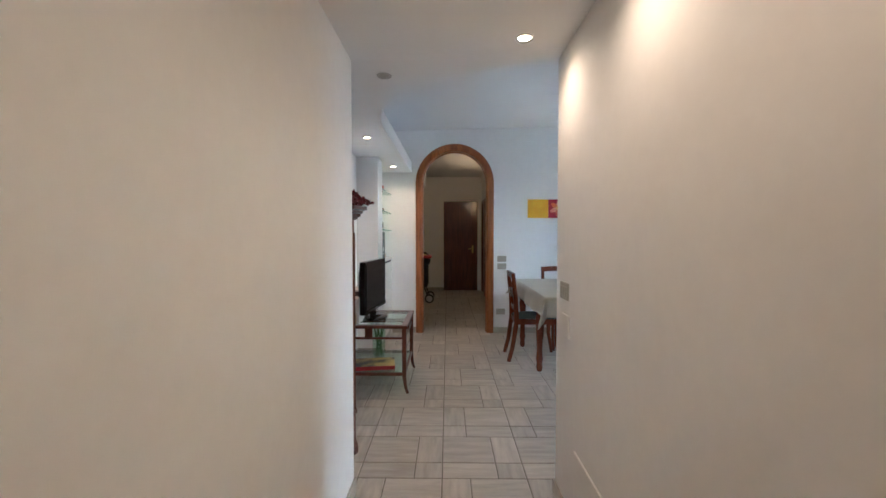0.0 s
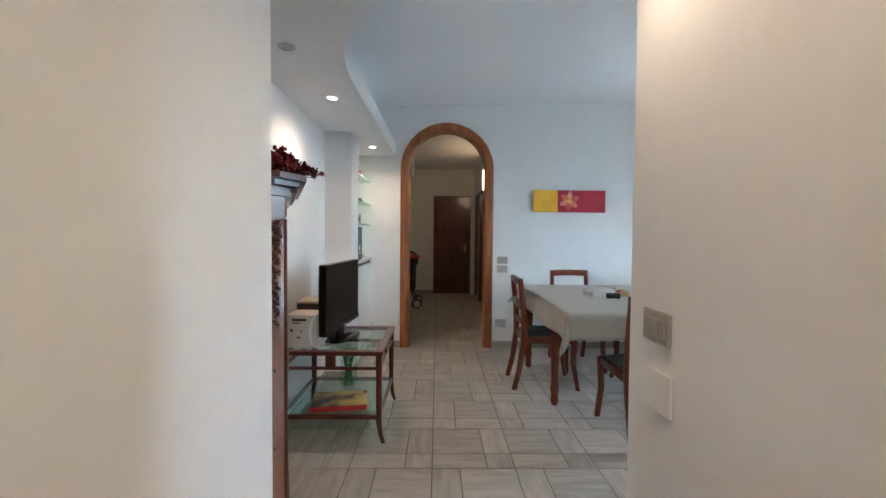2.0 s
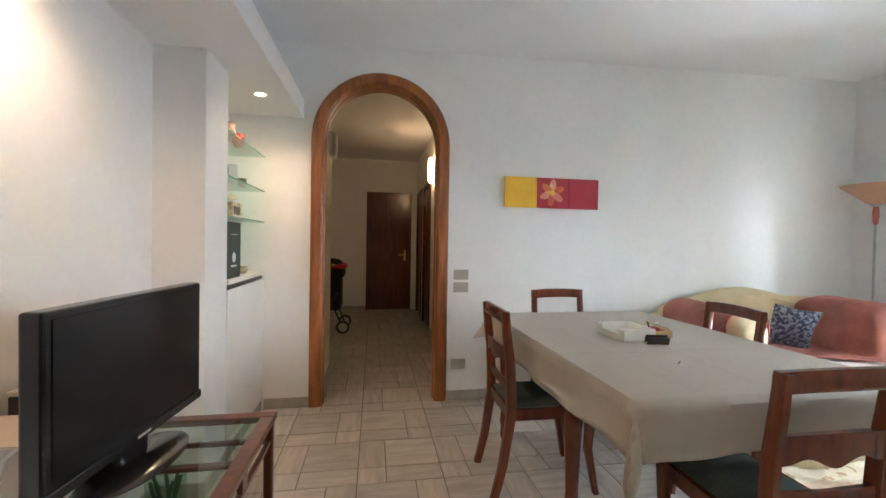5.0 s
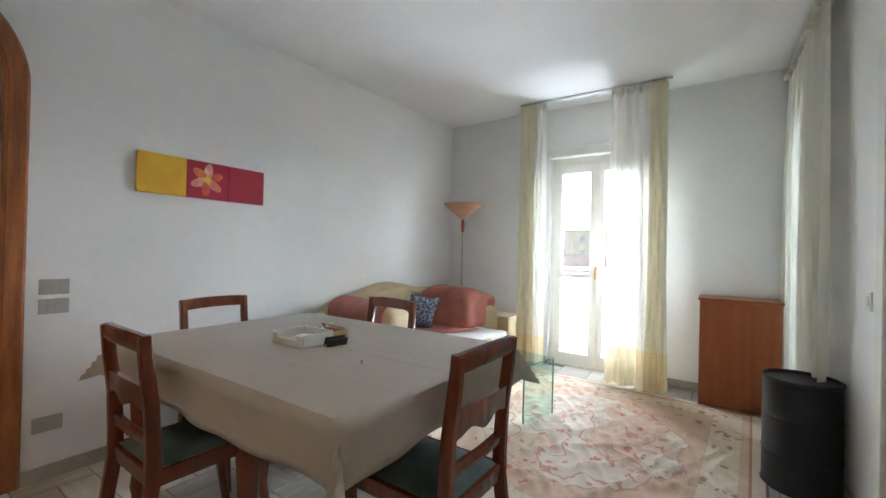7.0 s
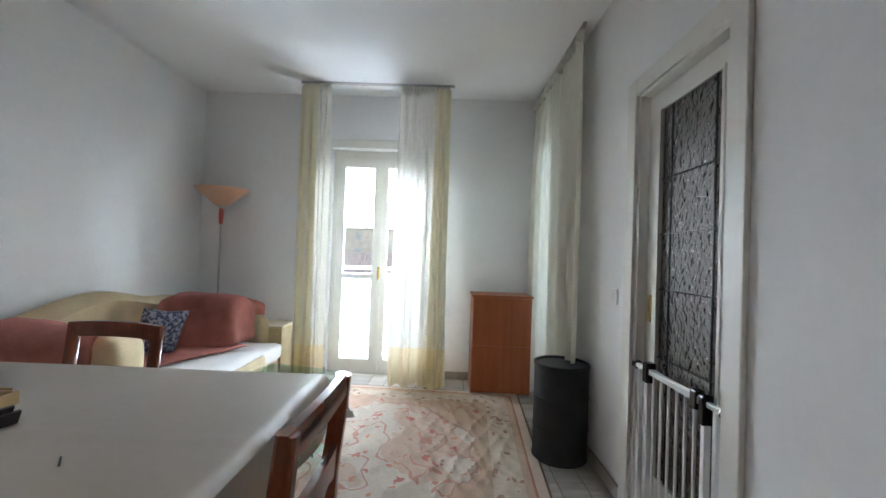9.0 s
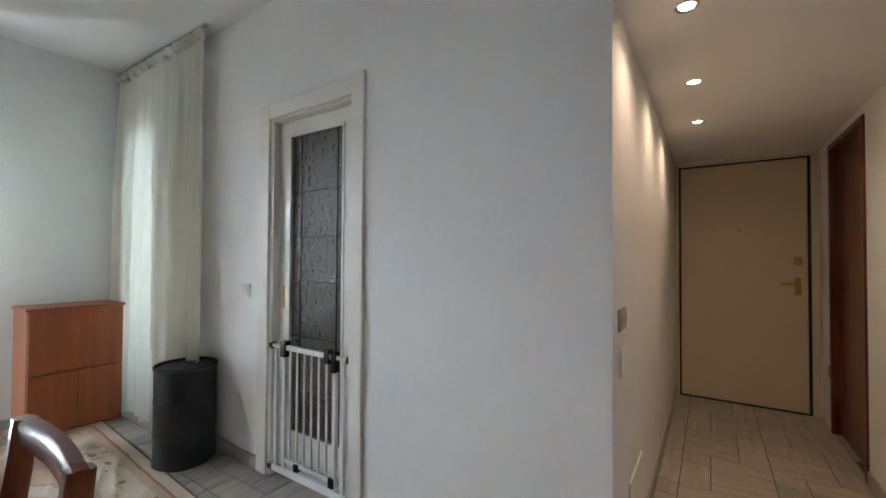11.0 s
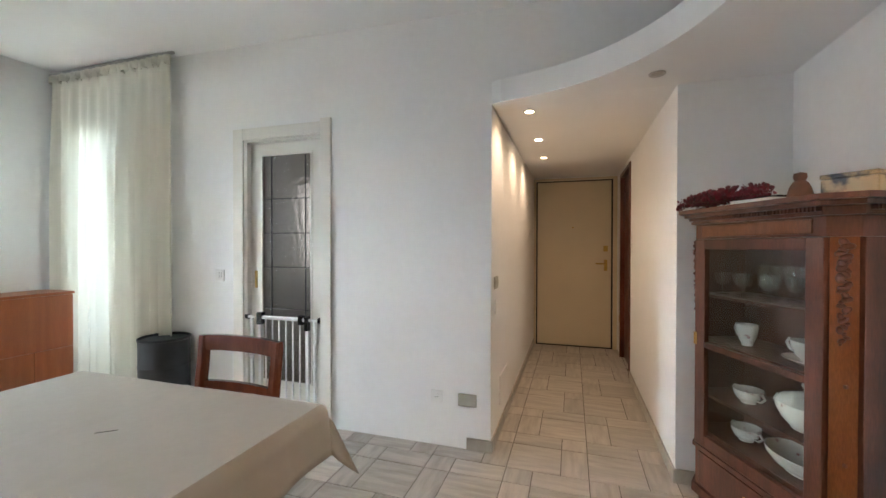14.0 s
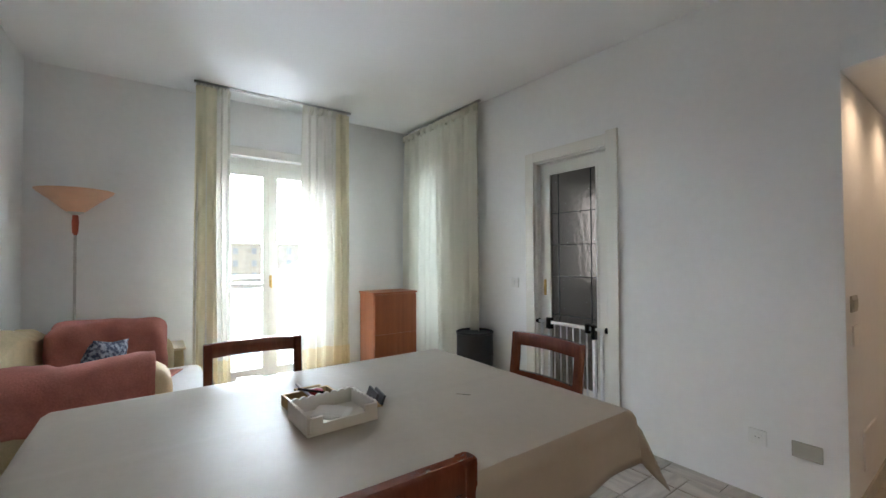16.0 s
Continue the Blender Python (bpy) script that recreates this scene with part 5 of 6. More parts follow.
# ---- sofa corner ----
SX0, SX1, SY0, SY1 = 3.35, 4.92, 5.0, 6.10
sofa = thing("sofa", "cream fabric sofa with a wavy back and pink and white throws", "sofa")


def soft_box(x0, y0, z0, x1, y1, z1, r=0.06, n=10, puff=0.02, seed=0):
    """A cushion: rounded box with gently uneven faces."""
    bm = bmesh.new()
    bmesh.ops.create_cube(bm, size=2)
    bmesh.ops.subdivide_edges(bm, edges=bm.edges, cuts=n, use_grid_fill=True)
    hx, hy, hz = (x1 - x0) / 2, (y1 - y0) / 2, (z1 - z0) / 2
    cx, cy, cz = (x0 + x1) / 2, (y0 + y1) / 2, (z0 + z1) / 2
    for v in bm.verts:
        p = Vector((v.co.x * hx, v.co.y * hy, v.co.z * hz))
        q = Vector((max(-hx + r, min(hx - r, p.x)), max(-hy + r, min(hy - r, p.y)), max(-hz + r, min(hz - r, p.z))))
        d = p - q
        if d.length > 1e-6:
            p = q + d.normalized() * min(r, max(abs(d.x), abs(d.y), abs(d.z)))
        b = puff * (1 - (p.x / hx) ** 2) * (1 - (p.y / hy) ** 2)
        w = 0.008 * noise.noise(Vector((p.x * 7 + seed, p.y * 7, p.z * 7)))
        v.co = Vector((cx + p.x, cy + p.y, cz + p.z + (b if v.co.z > 0 else 0) + w))
    return bm


def sofa_back():
    bm = bmesh.new()
    n = 40
    rows = []
    for i in range(n + 1):
        s = i / n
        x = SX0 + (4.98 - SX0) * s
        h = 0.71 + 0.19 * math.exp(-((x - 4.20) / 0.60) ** 2) + 0.06 * math.exp(-((x - 4.95) / 0.22) ** 2) - 0.06 * math.exp(-((x - 3.35) / 0.14) ** 2)
        y = SY1 - 0.02
        rows.append([bm.verts.new(p) for p in ((x, y, 0.05), (x, y, h - 0.04), (x, y - 0.05, h), (x, y - 0.12, h - 0.005), (x, y - 0.19, h - 0.06), (x, y - 0.22, 0.45), (x, y - 0.22, 0.05))])
    for a, b in zip(rows, rows[1:]):
        for k in range(7):
            bm.faces.new((a[k], a[(k + 1) % 7], b[(k + 1) % 7], b[k]))
    bm.faces.new(rows[0])
    bm.faces.new(rows[-1])
    bmesh.ops.recalc_face_normals(bm, faces=bm.faces)
    return bm


part("base", soft_box(SX0 + 0.02, SY0 + 0.03, 0.02, SX1, SY1 - 0.2, 0.31, 0.03, 6, 0), CREAMF, sofa, smooth=True)
part("backrest", sofa_back(), CREAMF, sofa, smooth=True)
part("seat_cushion", soft_box(SX0 + 0.03, SY0, 0.30, SX1 + 0.02, SY1 - 0.21, 0.45, 0.06, 12, 0.02, 2), WHITEF, sofa, "white cotton seat cover", smooth=True)
part("armrest", soft_box(4.86, 5.18, 0.05, 5.10, SY1 - 0.02, 0.66, 0.09, 12, 0.02, 5), CREAMF, sofa, smooth=True)
part("armrest", soft_box(3.40, 5.24, 0.05, 3.70, SY1 - 0.03, 0.77, 0.10, 12, 0.02, 8), CREAMF, sofa, smooth=True)


def drape(pts_fn, nu, nv, seed, amp=0.012):
    bm = bmesh.new()
    g = []
    for i in range(nu + 1):
        r = []
        for j in range(nv + 1):
            u, v = i / nu, j / nv
            p = Vector(pts_fn(u, v))
            k = noise.noise(Vector((u * 5 + seed, v * 4, 0))) + 0.5 * noise.noise(Vector((u * 13 + seed, v * 9, 3)))
            r.append(bm.verts.new(p + Vector((0.4, -0.6, 0.7)) * amp * k))
        g.append(r)
    for a, b in zip(g, g[1:]):
        for j in range(nv):
            bm.faces.new((a[j], b[j], b[j + 1], a[j + 1]))
    return bm


def thick_cloth(name, bm, material, label, t=0.006):
    ob = solid(name, bm, material, label, "blanket", smooth=True)
    m = ob.modifiers.new("thickness", "SOLIDIFY")
    m.thickness = t
    return ob


def blanket_mound():
    """A blanket thrown over a big pillow in the sofa corner: leaning front, pulled folds, a loose corner."""
    bm = soft_box(4.50, 5.24, 0.462, 5.06, 5.86, 0.85, 0.07, 16, 0.02, 21)
    for v in bm.verts:
        k = (v.co.z - 0.46) / 0.39
        v.co.x += 0.10 * k - 0.06 * (1 - k) * (v.co.x < 4.8) - 0.05 * k * (v.co.x > 4.9)
        fold = 0.028 * math.sin(v.co.y * 13 + v.co.x * 9 + 2 * k) + 0.012 * math.sin(v.co.y * 31 - v.co.z * 11)
        v.co.x += fold * (0.4 + 0.6 * k)
        v.co.z += 0.012 * math.sin(v.co.x * 14 + v.co.y * 8) * k - (0.18 * max(0.0, v.co.x - 4.75) + 0.10 * max(0.0, 5.5 - v.co.y)) * k
        v.co.y += 0.012 * math.sin(v.co.x * 22 + v.co.z * 9)
        if v.co.y > 5.86:
            v.co.y = 5.86
    return bm


solid("blanket", blanket_mound(), PINKF, "dusty pink blanket thrown over a pillow in the sofa corner", "blanket", smooth=True)
thick_cloth("blanket", drape(lambda u, v: (3.78 + 0.80 * u, 5.74 - 0.60 * v * (0.45 + 0.55 * u), 0.497 - 0.012 * v), 30, 16, 7.0, 0.008), PINKF, "dusty pink blanket spread over the sofa seat")


def over_arm(u, v):
    a = math.pi * min(1.0, max(0.0, (v - 0.25) / 0.5))
    x, z = 3.555 - 0.165 * math.cos(a), 0.71 + 0.10 * math.sin(a)
    if v < 0.25:
        z = 0.71 - 0.12 * (0.25 - v) / 0.25
    if v > 0.75:
        z = 0.71 - 0.14 * (v - 0.75) / 0.25
    return (x + 0.015 * math.sin(u * 9), 5.31 + 0.60 * u, z + 0.012 * math.sin(u * 6 + v * 3))


thick_cloth("blanket", drape(over_arm, 26, 30, 9.0, 0.014), PINKF, "dusty pink blanket folded over the sofa arm")
thick_cloth("throw", drape(lambda u, v: (3.40 + 1.1 * u, 4.985 - 0.10 * v - 0.03 * math.sin(u * 8) * v, 0.44 - 0.42 * v), 26, 14, 12.0, 0.015), CREAMF, "cream throw hanging over the sofa front")


def pillow(m, w, h, d, material, label):
    bm = bmesh.new()
    bmesh.ops.create_cube(bm, size=2)
    bmesh.ops.subdivide_edges(bm, edges=bm.edges, cuts=12, use_grid_fill=True)
    for v in bm.verts:
        u, q = v.co.x, v.co.z
        e = (1 - abs(u) ** 2.6) * (1 - abs(q) ** 2.6)
        pinch = 1 - 0.10 * (1 - abs(u)) * abs(q) - 0.10 * (1 - abs(q)) * abs(u)
        v.co = Vector((u * w / 2 * pinch, v.co.y * d / 2 * (max(e, 0) ** 0.5 * 0.95 + 0.03), q * h / 2 * pinch))
    o = solid("cushion", bm, material, label, "cushion", smooth=True)
    o.matrix_world = m
    return o


pillow(pose(4.20, 5.56, 0.645, 16, 9, -30), 0.29, 0.33, 0.14, BLUEF, "blue patterned square cushion on the sofa")

st_ = thing("side_table", "cream upholstered cube side table by the curtain", "side table")
part("body", soft_box(5.12, 5.10, 0.0, 5.46, 5.44, 0.52, 0.02, 6, 0, 4), CREAMF, st_, smooth=True)
part("top", box(5.11, 5.09, 0.521, 5.47, 5.45, 0.54, 0.006), CREAMDOOR, st_)

fl = thing("floor_lamp", "slim floor lamp with a peach glass bowl shade, unlit", "floor lamp", pose(5.31, 5.80, 0))
part("base", lathe([(0.0, 0.0), (0.13, 0.0), (0.13, 0.012), (0.10, 0.022), (0.012, 0.03)], 30), METAL, fl, smooth=True)
part("pole", cyl(0, 0, 0.03, 0, 0, 1.45, 0.009), METAL, fl)
part("grip", lathe([(0.010, 1.45), (0.018, 1.47), (0.022, 1.55), (0.018, 1.60), (0.010, 1.61)], 16), REDG, fl, "red-brown handle", smooth=True)
part("shade", lathe([(0.0, 1.61), (0.03, 1.612), (0.07, 1.64), (0.15, 1.715), (0.225, 1.775), (0.235, 1.79), (0.222, 1.787), (0.14, 1.725), (0.06, 1.66), (0.0, 1.645)], 40), SHADE, fl, "peach frosted glass shade", smooth=True)
part("rim_collar", lathe([(0.012, 1.60), (0.05, 1.622), (0.052, 1.630), (0.03, 1.632)], 24), METAL, fl, smooth=True)

ct = thing("coffee_table", "bent clear glass coffee table on the rug", "coffee table", pose(3.835, 4.375, 0.012, 0, 0, -14))
CL, CW, CH = 0.36, 0.56, 0.41
part("side_sheet", box(0, 0, 0, CL, 0.012, CH), CLEARG, ct)
part("side_sheet", box(0, CW - 0.012, 0, CL, CW, CH), CLEARG, ct)
part("top_sheet", box(0, 0, CH + 0.001, CL, CW, CH + 0.012), CLEARG, ct)
for b in ((-0.0015, 0, 0, -0.0005, 0.012, CH + 0.012), (-0.0015, CW - 0.012, 0, -0.0005, CW, CH + 0.012), (-0.0015, 0.0125, CH, -0.0005, CW - 0.0125, CH + 0.012), (0, -0.0015, CH + 0.002, CL, -0.0005, CH + 0.0115), (CL + 0.0005, 0, 0, CL + 0.0015, 0.012, CH + 0.012)):
    part("edge", box(*b), GEDGE, ct, "green glass edge")


# ---- rug ----
def rug_material():
    m = bpy.data.materials.new("faded floral rug")
    m.use_nodes = True
    nt = m.node_tree
    n, L = nt.nodes, nt.links
    b = n["Principled BSDF"]
    b.inputs["Roughness"].default_value = 0.95
    tc = n.new("ShaderNodeTexCoord")
    sp = n.new("ShaderNodeSeparateXYZ")
    L.new(tc.outputs["Object"], sp.inputs[0])

    def math_n(op, a, c=None):
        k = n.new("ShaderNodeMath")
        k.operation = op
        for i, v in enumerate((a, c)):
            if v is None:
                continue
            if isinstance(v, (int, float)):
                k.inputs[i].default_value = v
            else:
                L.new(v, k.inputs[i])
        return k.outputs[0]

    def mixc(f, a, c):
        k = n.new("ShaderNodeMix")
        k.data_type = "RGBA"
        L.new(f, k.inputs[0])
        for i, v in ((6, a), (7, c)):
            if isinstance(v, tuple):
                k.inputs[i].default_value = (*v, 1)
            else:
                L.new(v, k.inputs[i])
        return k.outputs[2]

    def noise_n(scale, detail=3.0):
        k = n.new("ShaderNodeTexNoise")
        k.inputs["Scale"].default_value = scale
        k.inputs["Detail"].default_value = detail
        L.new(tc.outputs["Object"], k.inputs["Vector"])
        return k.outputs[0]

    def flowers(scale, radius):
        k = n.new("ShaderNodeTexVoronoi")
        k.inputs["Scale"].default_value = scale
        L.new(tc.outputs["Object"], k.inputs["Vector"])
        wob = math_n("MULTIPLY", math_n("SUBTRACT", noise_n(24), 0.5), 0.9)
        return math_n("LESS_THAN", math_n("ADD", k.outputs["Distance"], wob), radius)

    dx = math_n("SUBTRACT", 1.21, math_n("ABSOLUTE", sp.outputs[0]))
    dy = math_n("SUBTRACT", 1.0, math_n("ABSOLUTE", sp.outputs[1]))
    d = math_n("MINIMUM", dx, dy)
    field = mixc(math_n("GREATER_THAN", noise_n(1.6), 0.52), (0.66, 0.57, 0.47), (0.62, 0.46, 0.35))
    c = mixc(flowers(6.5, 0.17), field, (0.54, 0.20, 0.16))
    c = mixc(flowers(11.0, 0.15), c, (0.60, 0.30, 0.20))
    vine = math_n("LESS_THAN", math_n("ABSOLUTE", math_n("SUBTRACT", noise_n(3.2, 1.0), 0.5)), 0.010)
    c = mixc(vine, c, (0.56, 0.30, 0.22))
    # medallion with a thin outline
    r2 = math_n("ADD", math_n("MULTIPLY", math_n("MULTIPLY", sp.outputs[0], sp.outputs[0]), 1.6), math_n("MULTIPLY", math_n("MULTIPLY", sp.outputs[1], sp.outputs[1]), 2.6))
    rad = math_n("ADD", math_n("SQRT", r2), math_n("MULTIPLY", math_n("SUBTRACT", noise_n(3), 0.5), 0.55))
    ring = math_n("LESS_THAN", math_n("ABSOLUTE", math_n("SUBTRACT", rad, 0.95)), 0.012)
    c = mixc(ring, c, (0.50, 0.32, 0.23))
    c = mixc(math_n("GREATER_THAN", rad, 0.965), c, mixc(flowers(7.0, 0.16), (0.60, 0.42, 0.30), (0.52, 0.20, 0.15)))
    band = mixc(flowers(12.0, 0.26), (0.66, 0.55, 0.42), (0.44, 0.27, 0.17))
    c = mixc(math_n("LESS_THAN", d, 0.36), c, (0.58, 0.42, 0.29))
    c = mixc(math_n("LESS_THAN", d, 0.30), c, band)
    c = mixc(math_n("LESS_THAN", d, 0.13), c, (0.60, 0.43, 0.30))
    c = mixc(math_n("LESS_THAN", d, 0.085), c, (0.48, 0.22, 0.15))
    c = mixc(math_n("LESS_THAN", d, 0.07), c, (0.66, 0.54, 0.42))
    c = mixc(math_n("LESS_THAN", d, 0.012), c, (0.25, 0.16, 0.12))
    fad = n.new("ShaderNodeMapRange")
    fad.inputs[3].default_value, fad.inputs[4].default_value = 0.82, 1.12
    L.new(noise_n(60), fad.inputs[0])
    mm = n.new("ShaderNodeMix")
    mm.data_type, mm.blend_type = "RGBA", "MULTIPLY"
    mm.inputs[0].default_value = 1
    L.new(c, mm.inputs[6])
    L.new(fad.outputs[0], mm.inputs[7])
    L.new(mm.outputs[2], b.inputs["Base Color"])
    bp = n.new("ShaderNodeBump")
    bp.inputs["Strength"].default_value = 0.4
    bp.inputs["Distance"].default_value = 0.004
    L.new(noise_n(220), bp.inputs["Height"])
    L.new(bp.outputs[0], b.inputs["Normal"])
    return m


def rug_mesh():
    bm = bmesh.new()
    g = []
    nx, ny = 120, 100
    for i in range(nx + 1):
        r = []
        for j in range(ny + 1):
            x, y = (i / nx - 0.5) * 2.42, (j / ny - 0.5) * 2.0
            w = noise.noise(Vector((x * 2.2, y * 7.5 + x * 2.6, 0.3)))
            w2 = noise.noise(Vector((x * 4.5 + 4, y * 13 - x * 5.0, 1.7)))
            edge = min(1.0, (1.21 - abs(x)) / 0.25, (1.0 - abs(y)) / 0.2)
            z = 0.007 + max(0.0, edge) * (0.017 * max(0, 1 - abs(w) * 4) + 0.011 * max(0, 1 - abs(w2) * 4))
            r.append(bm.verts.new((x, y, z)))
        g.append(r)
    for a, b in zip(g, g[1:]):
        for j in range(ny):
            bm.faces.new((a[j], b[j], b[j + 1], a[j + 1]))
    return bm


rug = solid("rug", rug_mesh(), rug_material(), "wrinkled faded cream and pink floral rug", "rug", smooth=True)
rug.matrix_world = pose(4.01, 4.03, 0.0, 0, 0, -3.4)
md = rug.modifiers.new("thickness", "SOLIDIFY")
md.thickness, md.offset = 0.006, -1

# ---- things on the table ----
TT = TZ + 0.0045
tray = thing("tray", "white wooden letter tray with scalloped edges on the table", "tray", pose(2.372, 4.875, TT, 0, 0, -88) @ Matrix.Diagonal((0.86, 0.86, 1, 1)))
part("bottom", box(-0.125, -0.105, 0, 0.125, 0.105, 0.008), WHITEWOOD, tray)


def scallop_wall(x0, y0, x1, y1, h, n):
    bm = bmesh.new()
    L_ = math.hypot(x1 - x0, y1 - y0)
    ux, uy = (x1 - x0) / L_, (y1 - y0) / L_
    rows = []
    for i in range(n * 6 + 1):
        s = i / (n * 6)
        z = h - 0.006 + 0.007 * abs(math.sin(s * n * math.pi))
        px, py = x0 + (x1 - x0) * s, y0 + (y1 - y0) * s
        rows.append([bm.verts.new((px - uy * k, py + ux * k, zz)) for k, zz in ((-0.005, 0.0), (0.005, 0.0), (0.005, z), (-0.005, z))])
    for a, b in zip(rows, rows[1:]):
        for k in range(4):
            bm.faces.new((a[k], a[(k + 1) % 4], b[(k + 1) % 4], b[k]))
    bm.faces.new(rows[0])
    bm.faces.new(rows[-1])
    bmesh.ops.recalc_face_normals(bm, faces=bm.faces)
    return bm


part("side", scallop_wall(-0.12, -0.1, -0.12, 0.1, 0.055, 7), WHITEWOOD, tray)
part("side", scallop_wall(-0.114, 0.1, 0.12, 0.1, 0.055, 8), WHITEWOOD, tray)
part("side", scallop_wall(0.12, -0.1, 0.12, 0.094, 0.055, 7), WHITEWOOD, tray)
part("side", box(-0.114, -0.105, 0.008, -0.075, -0.095, 0.05), WHITEWOOD, tray)
part("side", box(0.075, -0.105, 0.008, 0.114, -0.095, 0.05), WHITEWOOD, tray)
part("side", box(-0.075, -0.105, 0.008, 0.075, -0.095, 0.03), WHITEWOOD, tray)
solid("crumpled_paper", soft_box(-0.05, -0.04, 0.009, 0.06, 0.04, 0.022, 0.006, 8, 0.012, 3), WHITEP, "crumpled clear wrapper and paper in the tray", "paper").matrix_world = pose(2.372, 4.872, TT, 0, 0, 50)
wb = thing("wooden_box", "small pale wooden box with red and white odds and ends", "box", pose(2.535, 4.89, TT, 0, 0, -86))
PINE = mat("pale pine", (0.55, 0.38, 0.16), 0.5, scale=5, stretch=(8, 1, 1), color2=(0.45, 0.30, 0.12))
part("side", box(-0.08, -0.05, 0, 0.08, -0.042, 0.035), PINE, wb)
part("side", box(-0.08, 0.042, 0, 0.08, 0.05, 0.035), PINE, wb)
part("side", box(-0.08, -0.042, 0, -0.072, 0.042, 0.035), PINE, wb)
part("side", box(0.072, -0.042, 0, 0.08, 0.042, 0.035), PINE, wb)
part("bottom", box(-0.072, -0.042, 0, 0.072, 0.042, 0.006), PINE, wb)
solid("red_yarn", lathe([(0.0, 0.0), (0.02, 0.004), (0.027, 0.02), (0.022, 0.036), (0.0, 0.042)], 16), REDC, "small red woollen ball in the box", "yarn", smooth=True).matrix_world = pose(2.535, 4.87, TT + 0.0065)
for i, (dx, dy, a, mt) in enumerate(((0.0, 0.02, 10, WHITEP), (-0.03, -0.01, 60, BLACKP), (0.03, 0.0, 120, PINE))):
    solid("pen", cyl(-0.06, 0, 0, 0.06, 0, 0.02, 0.004, 8), mt, "thin pen lying across the box", "pen").matrix_world = pose(2.535 + dx, 4.89 + dy, TT + 0.037, 0, 0, a)
card = thing("card_holder", "small dark grey card holder standing on the table", "card holder", pose(2.42, 4.70, TT, 0, 0, -10))
GREYP = mat("dark grey plastic", (0.035, 0.035, 0.038), 0.4, var=0.1, scale=9)
part("panel", box(-0.05, -0.004, 0.0, 0.05, 0.004, 0.036, 0.001, Matrix.Rotation(radians(20), 4, "X")), GREYP, card)
part("panel", box(-0.05, 0.020, 0.0, 0.05, 0.028, 0.036, 0.001, Matrix.Rotation(radians(20), 4, "X")), GREYP, card)
part("base", box(-0.05, -0.004, 0, 0.05, 0.030, 0.005), PINE, card)
solid("ink_mark", box(-0.025, -0.002, 0, 0.025, 0.002, 0.0006), BLACKP, "small dark mark on the tablecloth", "mark").matrix_world = pose(2.30, 4.42, TT + 0.001, 0, 0, 40)

# ---- hall things ----
sc = thing("wall_lamp", "lit cylindrical wall lamp in the hall", "wall lamp", pose(HX1, 8.30, 2.18))
part("tube", lathe([(0.0, -0.17), (0.022, -0.165), (0.034, -0.11), (0.037, 0.0), (0.034, 0.11), (0.022, 0.165), (0.0, 0.17)], 20, -0.045, 0), glow("warm lamp glass", (1.0, 0.62, 0.28), 5.0), sc, "glowing amber glass", smooth=True)
part("bracket", box(-0.012, -0.03, -0.04, 0.0, 0.03, 0.04, 0.004), BRASS, sc)
lamp("hall_lamp", "POINT", 0.55, WARM, pose(HX1 - 0.16, 8.30, 2.18), 0.05)
ac = thing("air_conditioner", "white split air conditioner high on the hall wall", "air conditioner", pose(0.28, 7.452, 2.12))
part("casing", soft_box(-0.28, 0.0, 0.0, 0.42, 0.20, 0.28, 0.05, 8, 0, 1), WHITEP, ac, smooth=True)
part("vent_flap", box(-0.24, 0.12, -0.012, 0.38, 0.19, -0.003, 0.003), WHITEP, ac)
sr = thing("stroller", "folded black and red baby stroller standing in the hall", "stroller", pose(0.52, 8.75, 0))
BLKF = mat("black nylon", (0.012, 0.012, 0.014), 0.8, var=0.2, scale=12, bump=0.2, bscale=80)
hood = soft_box(-0.16, -0.20, 0.70, 0.20, 0.20, 0.95, 0.10, 10, 0.05, 6)
part("hood", hood, BLKF, sr, smooth=True)
part("hood_trim", soft_box(0.02, -0.205, 0.86, 0.23, 0.205, 0.92, 0.03, 8, 0.02, 6), REDC, sr, "dark red hood edge", smooth=True)
part("seat", soft_box(-0.12, -0.18, 0.30, 0.16, 0.18, 0.74, 0.05, 8, 0.02, 7), BLKF, sr, smooth=True)
for s in (-1, 1):
    part("tube", cyl(0.18, s * 0.2, 0.10, -0.20, s * 0.2, 0.95, 0.012), BLACKM, sr)
    part("tube", cyl(-0.18, s * 0.2, 0.10, 0.12, s * 0.2, 0.55, 0.012), BLACKM, sr)
    for x in (-0.18, 0.19):
        wl = part("wheel", lathe([(0.06, -0.02), (0.085, -0.018), (0.09, 0.0), (0.085, 0.018), (0.06, 0.02)], 22), BLACKM, sr, smooth=True)
        wl.matrix_local = pose(x, s * 0.22, 0.09, 90)
        part("hub", lathe([(0.0, -0.015), (0.06, -0.012), (0.06, 0.012), (0.0, 0.015)], 16), METAL, wl, smooth=True)

# ---- balcony and distance ----
STUC = mat("pale stucco", (0.55, 0.50, 0.42), 0.9, var=0.08, scale=0.6, bump=0.2, bscale=8)
STUCY = mat("yellow stucco", (0.55, 0.42, 0.24), 0.9, var=0.08, scale=0.6, bump=0.2, bscale=8)
FARGLASS = mat("distant window glass", (0.42, 0.44, 0.47), 0.3, var=0.1, scale=1)
ROOF = mat("terracotta roof tiles", (0.38, 0.27, 0.22), 0.85, var=0.2, scale=1.5, stretch=(1, 6, 1), bump=0.3, bscale=6)
GRND = mat("distant ground", (0.10, 0.12, 0.07), 0.95, scale=0.05, color2=(0.16, 0.15, 0.13))
solid("ground", box(-200, -400, -9.2, 900, 400, -9.0), GRND, "ground far below the balcony", "ground", kind="structure")
